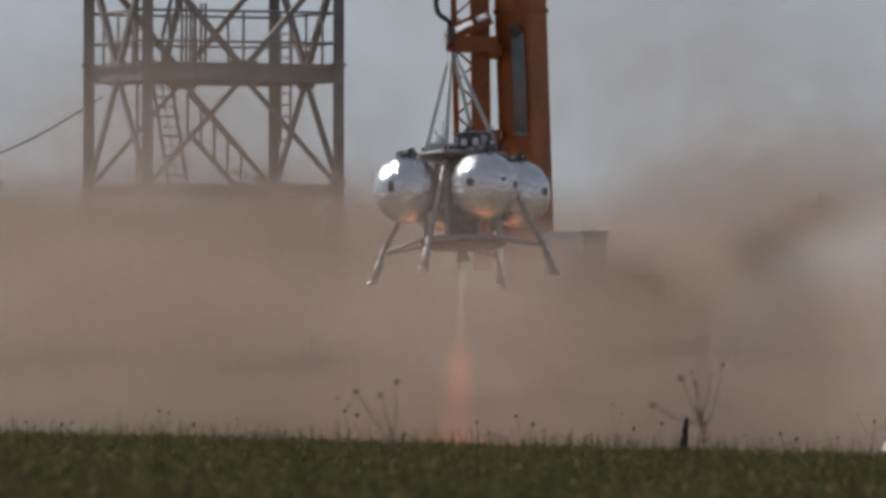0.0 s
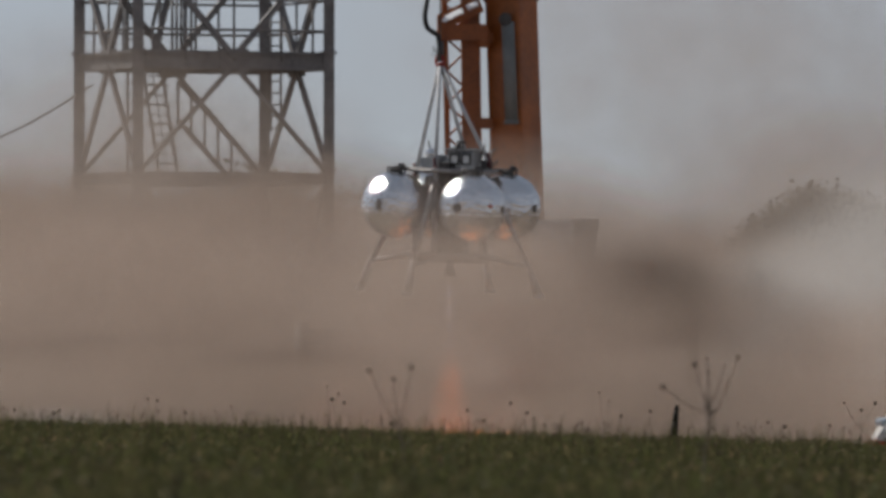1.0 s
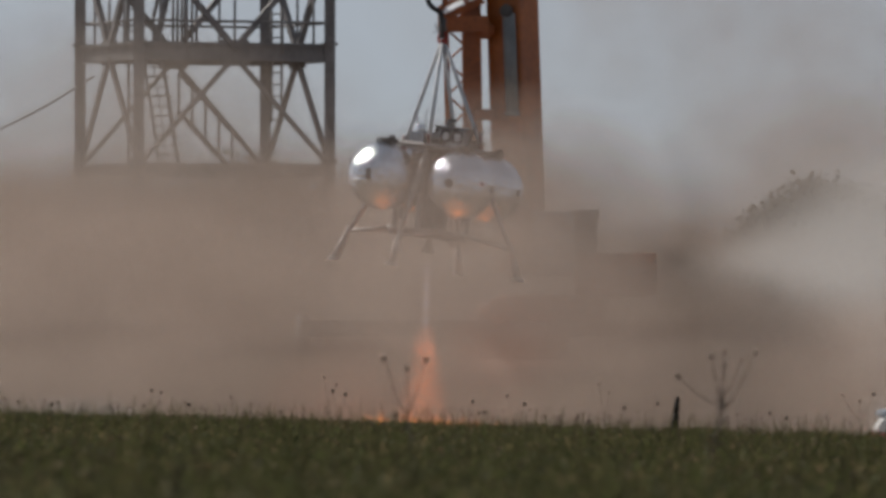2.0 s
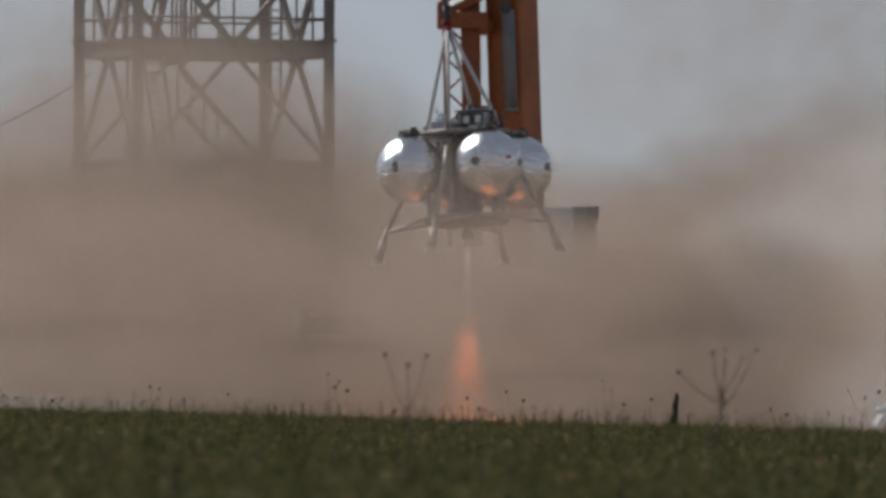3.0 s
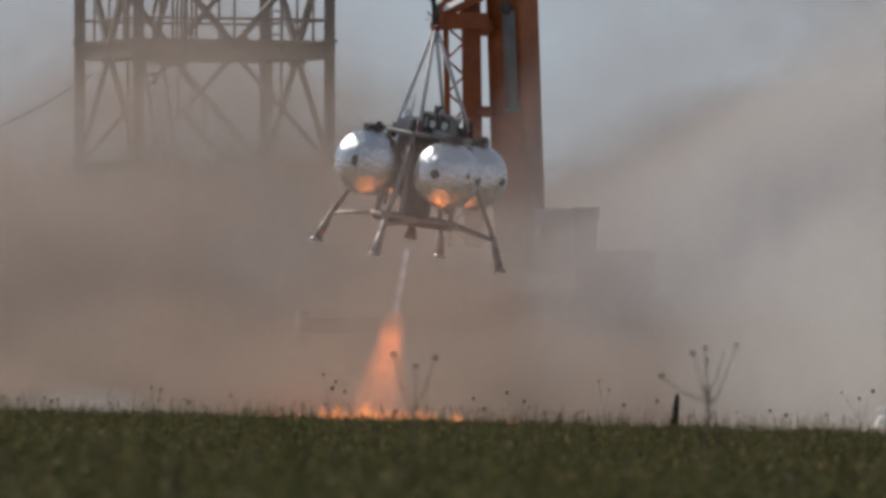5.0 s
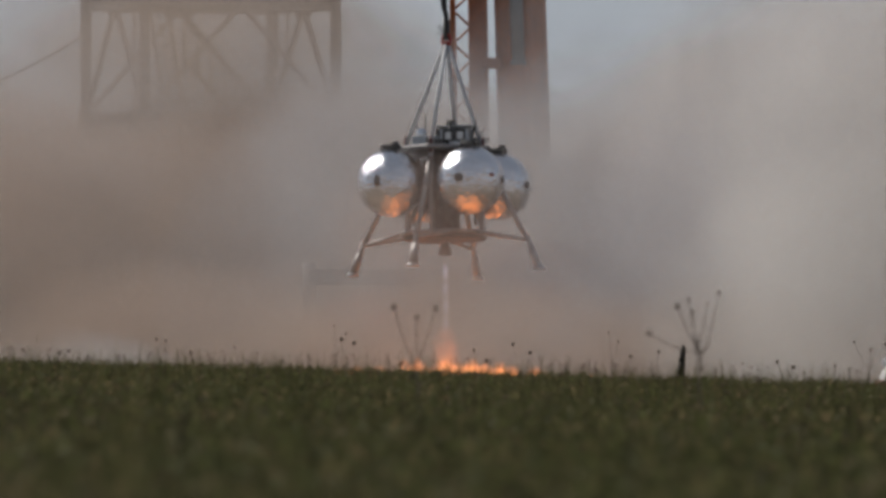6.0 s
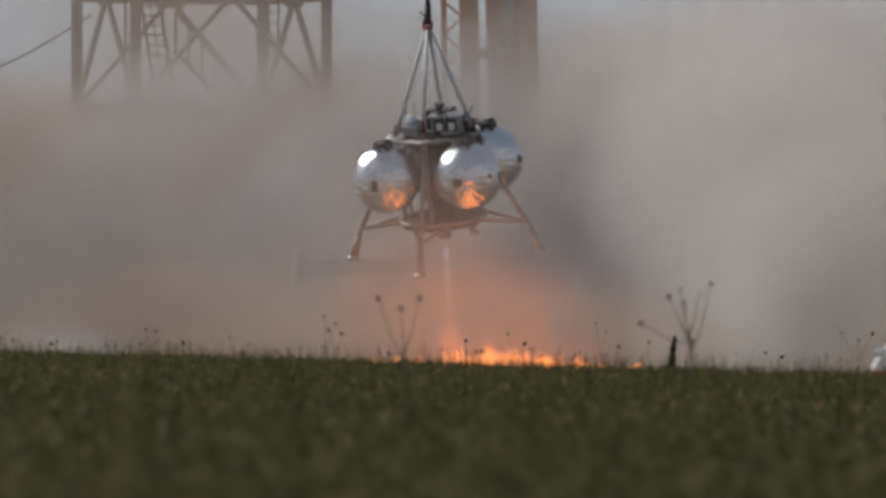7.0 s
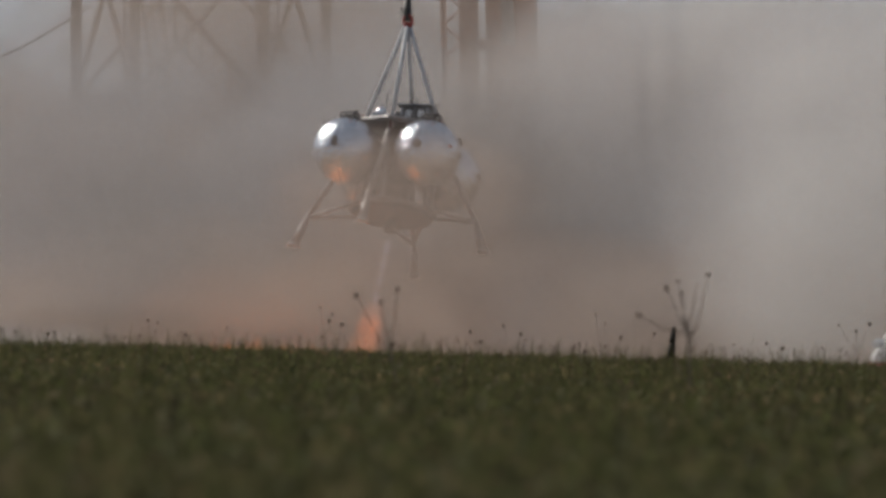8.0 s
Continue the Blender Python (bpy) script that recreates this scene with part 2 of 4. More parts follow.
def grass():
    rng = np.random.default_rng(4)
    n = 280000
    d = np.exp(rng.uniform(np.log(11), np.log(118), n))
    d[:40000] = rng.uniform(98, 118, 40000)
    x = rng.uniform(-1, 1, n) * (0.061 * d + 0.6)
    d[-70000:] = rng.uniform(2, 118, 70000)
    x[-70000:] = rng.uniform(-14, 14, 70000)
    d[-70000:] = np.where(np.abs(x[-70000:]) < 0.061 * d[-70000:] + 0.6, np.maximum(d[-70000:], 14), d[-70000:])
    clump = np.sin(x * 2.3 + d * 0.31) * np.sin(x * 0.9 - d * 0.57 + 1.7)
    h = rng.uniform(0.22, 0.37, n) * (1 + 0.16 * clump)
    tall = rng.random(n) < 0.05
    h[tall] *= rng.uniform(1.2, 1.9, tall.sum())
    w = rng.uniform(0.0025, 0.006, n) + d * 0.00004
    a = rng.uniform(0, math.pi, n)
    lean = rng.uniform(0.02, 0.16, n)
    w[tall] *= 0.6
    la = rng.uniform(0, 2 * math.pi, n)
    z = -0.0255 * np.clip(x, -16, 16)
    ca, sa = np.cos(a) * w, np.sin(a) * w
    lx, ly = np.cos(la) * lean, np.sin(la) * lean
    V = np.empty((n, 5, 3))
    V[:, 0] = np.stack((x - ca, d - sa, z - 0.02), 1)
    V[:, 1] = np.stack((x + ca, d + sa, z - 0.02), 1)
    V[:, 2] = np.stack((x + ca * .8 + lx * .4, d + sa * .8 + ly * .4, z + h * .6), 1)
    V[:, 3] = np.stack((x - ca * .8 + lx * .4, d - sa * .8 + ly * .4, z + h * .6), 1)
    V[:, 4] = np.stack((x + lx, d + ly, z + h), 1)
    i = np.arange(n)[:, None] * 5
    quads = i + np.array([0, 1, 2, 3])
    tris = i + np.array([3, 2, 4])
    me = bpy.data.meshes.new("grass")
    me.vertices.add(n * 5)
    me.vertices.foreach_set("co", V.ravel())
    loops = np.concatenate((quads, tris), 1).ravel()
    me.loops.add(n * 7)
    me.loops.foreach_set("vertex_index", loops)
    me.polygons.add(n * 2)
    st = (np.arange(n)[:, None] * 7 + np.array([0, 4])).ravel()
    me.polygons.foreach_set("loop_start", st)
    me.update(calc_edges=True)
    me.materials.append(M["grass"])
    leaf_count = 70000
    d = np.exp(rng.uniform(np.log(11), np.log(118), leaf_count))
    c = np.stack((rng.uniform(-1, 1, leaf_count) * (0.061 * d + 0.6), d, np.zeros(leaf_count)), 1)
    c[:, 2] = -0.0255 * np.clip(c[:, 0], -16, 16) + rng.uniform(0.16, 0.385, leaf_count)
    u = rng.normal(size=(leaf_count, 3))
    u /= np.linalg.norm(u, axis=1)[:, None]
    v = np.cross(u, rng.normal(size=(leaf_count, 3)))
    v /= np.linalg.norm(v, axis=1)[:, None]
    r = rng.uniform(0.01, 0.036, leaf_count)[:, None]
    L4 = np.stack((c + u * r, c + v * r * 0.6, c - u * r, c - v * r * 0.6), 1)
    lm = bpy.data.meshes.new("meadow_leaves")
    lm.vertices.add(leaf_count * 4)
    lm.vertices.foreach_set("co", L4.ravel())
    lm.loops.add(leaf_count * 4)
    lm.loops.foreach_set("vertex_index", np.arange(leaf_count * 4))
    lm.polygons.add(leaf_count)
    lm.polygons.foreach_set("loop_start", np.arange(leaf_count) * 4)
    lm.update(calc_edges=True)
    lm.materials.append(M["leaves"])
    tagged(new("meadow_leaves", lm), "small green and yellowing meadow leaves in the grass", "meadow plants", kind="stuff")
    return tagged(new("grass", me), "uncut green and straw-coloured field grass", "grass", kind="stuff")


# ---- steel tower ----
def tower():
    D = 200.0
    S = D / FOCAL
    root = thing("steel_tower", "grey weathered steel lattice tower with railed platform and stairs", "tower")
    z = lambda y: EYE_Z + (740 - y) * S
    X = lambda x: (x - 784) * S
    levels = [z(-290), z(-85), z(131), z(338), z(560), z(790)]
    nodes = {2, 4, 0}
    P = dict(a=(X(154), D + 1.0), b=(X(265), D - 1.5), c=(X(599), D + 0.2), d=(X(481), D + 2.7))
    for k, (x, y) in P.items():
        bm = B()
        beam(bm, (x, y, levels[-1] - 0.3), (x, y, levels[0]), 0.27)
        for lz in levels:
            box(bm, (0.4, 0.4, 0.06), (x, y, lz + 0.24))
        part("post", bm, M["tower"], root)
    order = "abcd"
    for i in range(4):
        p, q = P[order[i]], P[order[(i + 1) % 4]]
        turn = math.degrees(math.atan2(q[1] - p[1], q[0] - p[0]))
        mid = ((p[0] + q[0]) / 2, (p[1] + q[1]) / 2)
        length = math.hypot(q[0] - p[0], q[1] - p[1])
        for j, lz in enumerate(levels[:-1]):
            bm = B()
            h = 0.38 if j == 2 else 0.26
            box(bm, (length - 0.3, 0.03, h), (*mid, lz), (0, 0, turn))
            box(bm, (length - 0.3, 0.2, 0.03), (*mid, lz + h / 2), (0, 0, turn))
            box(bm, (length - 0.3, 0.2, 0.03), (*mid, lz - h / 2), (0, 0, turn))
            part("girder", bm, M["tower"], root)
        for j in range(len(levels) - 1):
            hi, lo = levels[j], levels[j + 1]
            at_top = j in nodes
            for e in (p, q):
                bm = B()
                if at_top:
                    beam(bm, (*mid, hi - 0.1), (*e, lo + 0.1), 0.11)
                else:
                    beam(bm, (*mid, lo + 0.1), (*e, hi - 0.1), 0.14)
                part("brace", bm, M["tower"], root)
        for j in (0, 2, 4):
            bm = B()
            box(bm, (0.75, 0.05, 0.62), (*mid, levels[j]), (0, 0, turn), 0.01)
            part("gusset", bm, M["tower"], root)
        # guard rails of the platform
        for ry in (22, 76):
            bm = B()
            tube(bm, (*p, z(ry)), (*q, z(ry)), 0.034, seg=6)
            part("rail", bm, M["tower"], root)
        for k in range(1, 4):
            f = k / 4
            bm = B()
            tube(bm, (p[0] + (q[0] - p[0]) * f, p[1] + (q[1] - p[1]) * f, levels[2]), (p[0] + (q[0] - p[0]) * f, p[1] + (q[1] - p[1]) * f, z(20)), 0.035, seg=6)
            part("rail_post", bm, M["tower"], root)
    # platform deck
    bm = B()
    vs = [bm.verts.new((*P[k], levels[2] + 0.2)) for k in order]
    top = bm.faces.new(vs)
    ext = bmesh.ops.extrude_face_region(bm, geom=[top])
    bmesh.ops.translate(bm, vec=(0, 0, 0.05), verts=[v for v in ext["geom"] if isinstance(v, bmesh.types.BMVert)])
    part("platform", bm, M["tower"], root, "steel platform deck")
    # ladder with rungs and stair flights
    bm = B()
    for sx in (240, 256):
        tube(bm, (X(sx), D + 1.0, levels[3]), (X(sx), D + 1.0, levels[0]), 0.04, seg=6)
    for k in range(34):
        zz = levels[3] + 0.27 * k
        tube(bm, (X(240), D + 1, zz), (X(256), D + 1, zz), 0.02, seg=5)
    part("ladder", bm, M["tower"], root)
    for (x0, y0), (x1, y1) in (((330, 232), (425, 338)), ((285, 131), (335, -85))):
        bm = B()
        for dy in (D + 0.4, D + 1.2):
            beam(bm, (X(x0), dy, z(y0)), (X(x1), dy, z(y1)), 0.04, 0.12)
            tube(bm, (X(x0), dy, z(y0) + 0.95), (X(x1), dy, z(y1) + 0.95), 0.03, seg=6)
            for k in range(5):
                f = k / 4
                xx, zz = X(x0 + (x1 - x0) * f), z(y0 + (y1 - y0) * f)
                tube(bm, (xx, dy, zz), (xx, dy, zz + 0.95), 0.025, seg=5)
        for k in range(12):
            f = (k + 0.5) / 12
            box(bm, (0.2, 0.8, 0.03), (X(x0 + (x1 - x0) * f), D + 0.8, z(y0 + (y1 - y0) * f)))
        part("stair_flight", bm, M["tower"], root)
    # caged ladder beside the front post
    bm = B()
    for dx in (-0.24, 0.24):
        tube(bm, (X(286) + dx, D - 0.6, z(131)), (X(318) + dx, D - 0.6, z(338)), 0.035, seg=6)
    for k in range(12):
        f = (k + 0.5) / 12
        at = Vector((X(286 + 32 * f), D - 0.6, z(131 + 207 * f)))
        tube(bm, at + Vector((-0.24, 0, 0)), at + Vector((0.24, 0, 0)), 0.02, seg=5)
        if k % 2 == 0:
            hoop = [at + Vector((0.34 * math.cos(w), -0.55 * math.sin(w), 0.0)) for w in (math.pi * j / 6 for j in range(7))]
            for u, v in zip(hoop, hoop[1:]):
                tube(bm, u, v, 0.022, seg=5)
    for dx, dy in ((-0.2, -0.45), (0.2, -0.45), (0, -0.55)):
        tube(bm, (X(286) + dx, D - 0.6 + dy, z(131)), (X(318) + dx, D - 0.6 + dy, z(338)), 0.018, seg=5)
    part("caged_ladder", bm, M["tower"], root, "steel ladder with safety hoops")
    bm = B()
    for sx in (494, 512):
        tube(bm, (X(sx), D + 1.4, z(250)), (X(sx), D + 1.4, z(20)), 0.035, seg=6)
    for k in range(11):
        tube(bm, (X(494), D + 1.4, z(245 - 21 * k)), (X(512), D + 1.4, z(245 - 21 * k)), 0.022, seg=5)
    part("ladder", bm, M["tower"], root)
    for x in (318, 326, 334, 340, 352, 360):
        bm = B()
        tube(bm, (X(x), D + 1.5, levels[2]), (X(x), D + 1.5, z(0)), 0.04, seg=6)
        part("conduit", bm, M["tower"], root)
    wire = B()
    pts = [Vector((X(-60 + 235 * f), D + 2 - 10 * (1 - f), z(322 - 157 * f + 14 * math.sin(math.pi * f)))) for f in [k / 10 for k in range(11)]]
    for u, v in zip(pts, pts[1:]):
        tube(wire, u, v, 0.028, seg=5)
    part("guy_wire", wire, M["tower"], root)
    return root


# ---- crane ----
def bar(bm, a, c, w, depth, bevel=0.02):
    """Rectangular bar from a to c, its wide face square to the line of sight."""
    a, c = Vector(a), Vector(c)
    up = (c - a).normalized()
    side = Vector((0, 1, 0)).cross(up).normalized()
    b = bmesh.new()
    box(b, (w, depth, (c - a).length), bevel=bevel)
    b.transform(Matrix.Translation((a + c) / 2) @ Matrix((side, up.cross(side), up)).transposed().to_4x4())
    join(bm, b)
    return bm


def crane():
    D = 150.0
    S = D / FOCAL
    g = lambda x, y, dd=0.0: Vector(((x - 784) * S, D + dd, EYE_Z + (740 - y) * S))
    root = thing("mobile_crane", "orange mobile crane with raised box boom and outriggers", "crane")
    # main boom
    bm = B()
    lo, hi = g(938, 520), g(864, -1750)
    box(bm, (0.74, 0.74, (hi - lo).length), (0, 0, 0), (0, 0, 0), 0.07)
    bm.transform(Matrix.Translation((lo + hi) / 2) @ (hi - lo).to_track_quat("Z", "Y").to_matrix().to_4x4() @ pose(0, 0, 0, 0, 0, 57))
    boom = part("boom", bm, M["orange"], root, "orange box-section crane boom")
    for y in (-1200, -260, 20):
        bm = B()
        c = lo.lerp(hi, (520 - y) / 2270)
        box(bm, (0.77, 0.77, 0.1), (0, 0, 0), (0, 0, 0), 0.03)
        bm.transform(Matrix.Translation(c) @ (hi - lo).to_track_quat("Z", "Y").to_matrix().to_4x4() @ pose(0, 0, 0, 0, 0, 57))
        part("boom_collar", bm, M["orange2"], boom)
    bm = B()
    tube(bm, g(922, 243, -0.6), g(915, 62, -0.6), 0.12, seg=16)
    tube(bm, g(922, 243, -0.6), g(922, 236, -0.6), 0.14, seg=16)
    part("lift_cylinder", bm, M["grey"], boom, "grey hydraulic cylinder")
    bm = B()
    tube(bm, g(911, 58, -0.45), g(911, 58, -0.72), 0.12, seg=18)
    tube(bm, g(911, 58, -0.72), g(911, 58, -0.76), 0.07, seg=18)
    part("pin", bm, M["dark"], boom)
    bm = B()
    bar(bm, g(855, 480, -0.1), g(841, -560, -0.1), 0.36, 0.34, 0.03)
    jib = part("jib_section", bm, M["orange2"], root)
    bm = B()
    for dx in (-0.165, 0.165):
        bar(bm, g(855, 470, -0.28) + Vector((dx, 0, 0)), g(841, -550, -0.28) + Vector((dx, 0, 0)), 0.03, 0.05, 0.006)
    part("flange", bm, M["orange"], jib)
    # head of the boom with its sheaves, over the load
    bm = B()
    top, out = g(865, -1735), Vector((0.2, 140.4, g(865, -1735).z + 0.5))
    chords = [Vector((sx, 0, sz)) for sx in (-0.22, 0.22) for sz in (-0.2, 0.2)]
    for c in chords:
        tube(bm, top + c, out + c * 0.6, 0.035, seg=8)
    for k in range(14):
        f0, f1 = k / 14, (k + 1) / 14
        for p, q in ((0, 1), (2, 3), (0, 2), (1, 3)):
            tube(bm, top.lerp(out, f0) + chords[p] * (1 - 0.4 * f0), top.lerp(out, f1) + chords[q] * (1 - 0.4 * f1), 0.016, seg=6)
    part("boom_head", bm, M["orange2"], boom, "slim orange lattice head")
    for k in (-0.12, 0.12):
        part("sheave", tube(B(), out + Vector((k - 0.04, 0, -0.3)), out + Vector((k + 0.04, 0, -0.3)), 0.28, seg=24), M["dark"], boom)
    # stowed lattice
    bm = B()
    tube(bm, g(813, 480, -0.2), g(791, -560, -0.2), 0.055, seg=10)
    part("lattice_chord", bm, M["orange2"], root)
    bm = B()
    n = 34
    for k in range(n):
        y0 = 470 - 1000 * k / n
        y1 = 470 - 1000 * (k + 1) / n
        xl = lambda y: 803 + y * 0.0212
        xr = lambda y: 836 + y * 0.0135
        a, b = ((xl(y0), y0), (xr(y1), y1)) if k % 2 else ((xr(y0), y0), (xl(y1), y1))
        tube(bm, g(*a, -0.2), g(*b, -0.2), 0.022, seg=6)
    part("lattice_lacing", bm, M["orange2"], root)
    bm = B()
    beam(bm, g(800, 80, -0.35), g(880, 80, -0.35), 0.24, 0.3)
    box(bm, (0.2, 0.25, 0.34), g(874, 90, -0.3), (0, 0, 0), 0.03)
    box(bm, (0.14, 0.3, 0.5), g(797, 72, -0.4), (0, 0, 0), 0.03)
    beam(bm, g(800, 60, -0.4), g(868, 30, -0.4), 0.05, 0.3)
    part("jib_bracket", bm, M["orange2"], root)
    # small plates painted white in place of sun glints on the bracket
    for x, y in ((809, 57), (827, 48), (853, 35)):
        bm = B()
        box(bm, (0.22, 0.16, 0.03), g(x, y - 2, -0.55), (40, -24, 0), 0.012)
        part("glint_plate", bm, M["glintwhite"], root, "bright white plate for a sun glint")
    for y in (90, 240, 400):
        bm = B()
        box(bm, (0.34, 0.3, 0.2), g(874, y, -0.2), (0, 0, 0), 0.03)
        tube(bm, g(874, y, -0.35), g(874, y, -0.42), 0.06, seg=10)
        part("lug", bm, M["orange2"], root)
    # carrier and upper works
    bm = B()
    box(bm, (0.82, 1.9, 1.2), g(992, 468, 0.6), (0, 0, 0), 0.08)
    cab = part("cab", bm, M["cabgrey"], root, "pale grey operator cab")
    bm = B()
    box(bm, (0.26, 0.02, 0.44), g(988, 462, -0.36), (0, 0, 0), 0.005)
    part("cab_window", bm, M["glass"], cab)
    bm = B()
    box(bm, (0.5, 1.0, 0.9), g(1051, 449, 1.2), (0, 0, 0), 0.05)
    for k in range(5):
        box(bm, (0.4, 0.03, 0.05), g(1051, 427 + 9 * k, 0.69))
    tube(bm, g(1072, 430, 0.9), g(1072, 405, 0.9), 0.07)
    part("engine_housing", bm, M["frame"], root)
    bm = B()
    box(bm, (1.5, 1.4, 0.82), g(1108, 522, 1.2), (0, 0, 0), 0.06)
    part("counterweight", bm, M["orange"], root)
    bm = B()
    box(bm, (2.2, 2.2, 0.55), g(985, 584, 1.4), (0, 0, 0), 0.2)
    tube(bm, g(940, 600, 1.6), g(940, 570, 1.6), 0.8, seg=24)
    part("turntable", bm, M["orange2"], root)
    bm = B()
    box(bm, (2.6, 8, 0.7), g(900, 640, 4.4), (0, 0, 0), 0.05)
    part("chassis", bm, M["dark"], root)
    for sx in (770, 1030):
        for dy in (1.6, 3.2, 6.4, 7.8):
            bm = B()
            c = g(sx, 735, dy)
            tube(bm, c + Vector((-0.2, 0, 0)), c + Vector((0.2, 0, 0)), 0.58, seg=28)
            tube(bm, c + Vector((-0.22, 0, 0)), c + Vector((0.22, 0, 0)), 0.3, seg=20)
            part("wheel", bm, M["black"], root)
    for sx, ex in ((552, 885), (1243, 915)):
        bm = B()
        beam(bm, g(sx, 618), g(ex, 618), 0.34, 0.3)
        part("outrigger_beam", bm, M["tower"], root)
        bm = B()
        tube(bm, g(sx, 592), g(sx, 700), 0.13, seg=14)
        tube(bm, g(sx, 700), g(sx, 800), 0.08, seg=14)
        tube(bm, g(sx, 806), g(sx, 796), 0.3, seg=16)
        part("outrigger_jack", bm, M["tower"], root)
    return root


# ---- lander ----
RT, RF, ZF = 1.03, 1.71, -1.5


def ring(radius, z, r, n=40, seg=6):
    """One closed tube ring."""
    bm = B()
    loops = []
    for i in range(n):
        w = 2 * math.pi * i / n
        loops.append([bm.verts.new(((radius + r * math.cos(q)) * math.cos(w), (radius + r * math.cos(q)) * math.sin(w), z + r * math.sin(q))) for q in (2 * math.pi * j / seg for j in range(seg))])
    for i in range(n):
        for j in range(seg):
            bm.faces.new((loops[i][j], loops[(i + 1) % n][j], loops[(i + 1) % n][(j + 1) % seg], loops[i][(j + 1) % seg]))
    return bm


def patch(centre, way, r_u, r_v, radius, sides=20):
    """Thin sticker that follows a ball of that radius."""
    way = Vector(way).normalized()
    u = way.cross(Vector((0, 0, 1))).normalized()
    v = u.cross(way)
    bm = B()
    rings = []
    mid = bm.verts.new(Vector(centre) + way * radius)
    for k in (0.5, 1.0):
        rings.append([bm.verts.new(Vector(centre) + (way * radius + u * (r_u * k * math.cos(2 * math.pi * i / sides)) + v * (r_v * k * math.sin(2 * math.pi * i / sides))).normalized() * radius) for i in range(sides)])
    for i in range(sides):
        j = (i + 1) % sides
        bm.faces.new((mid, rings[0][i], rings[0][j]))
        bm.faces.new((rings[0][i], rings[1][i], rings[1][j], rings[0][j]))
    return bm


def tank_mesh(seed):
    """Ball wrapped in overlapping foil strips: slight facets and crinkles."""
    b = B()
    bmesh.ops.create_uvsphere(b, u_segments=96, v_segments=60, radius=0.585)
    for v in b.verts:
        p = v.co.normalized()
        q = p * 3.2 + Vector((seed * 5.0, 0, seed))
        v.co = p * (0.585 + 0.007 * noise.fractal(q, 0.9, 2.1, 3) + 0.0055 * noise.fractal(q * 4, 0.9, 2.1, 3) + 0.0012 * math.sin(11 * math.atan2(p.y, p.x)))
    return b


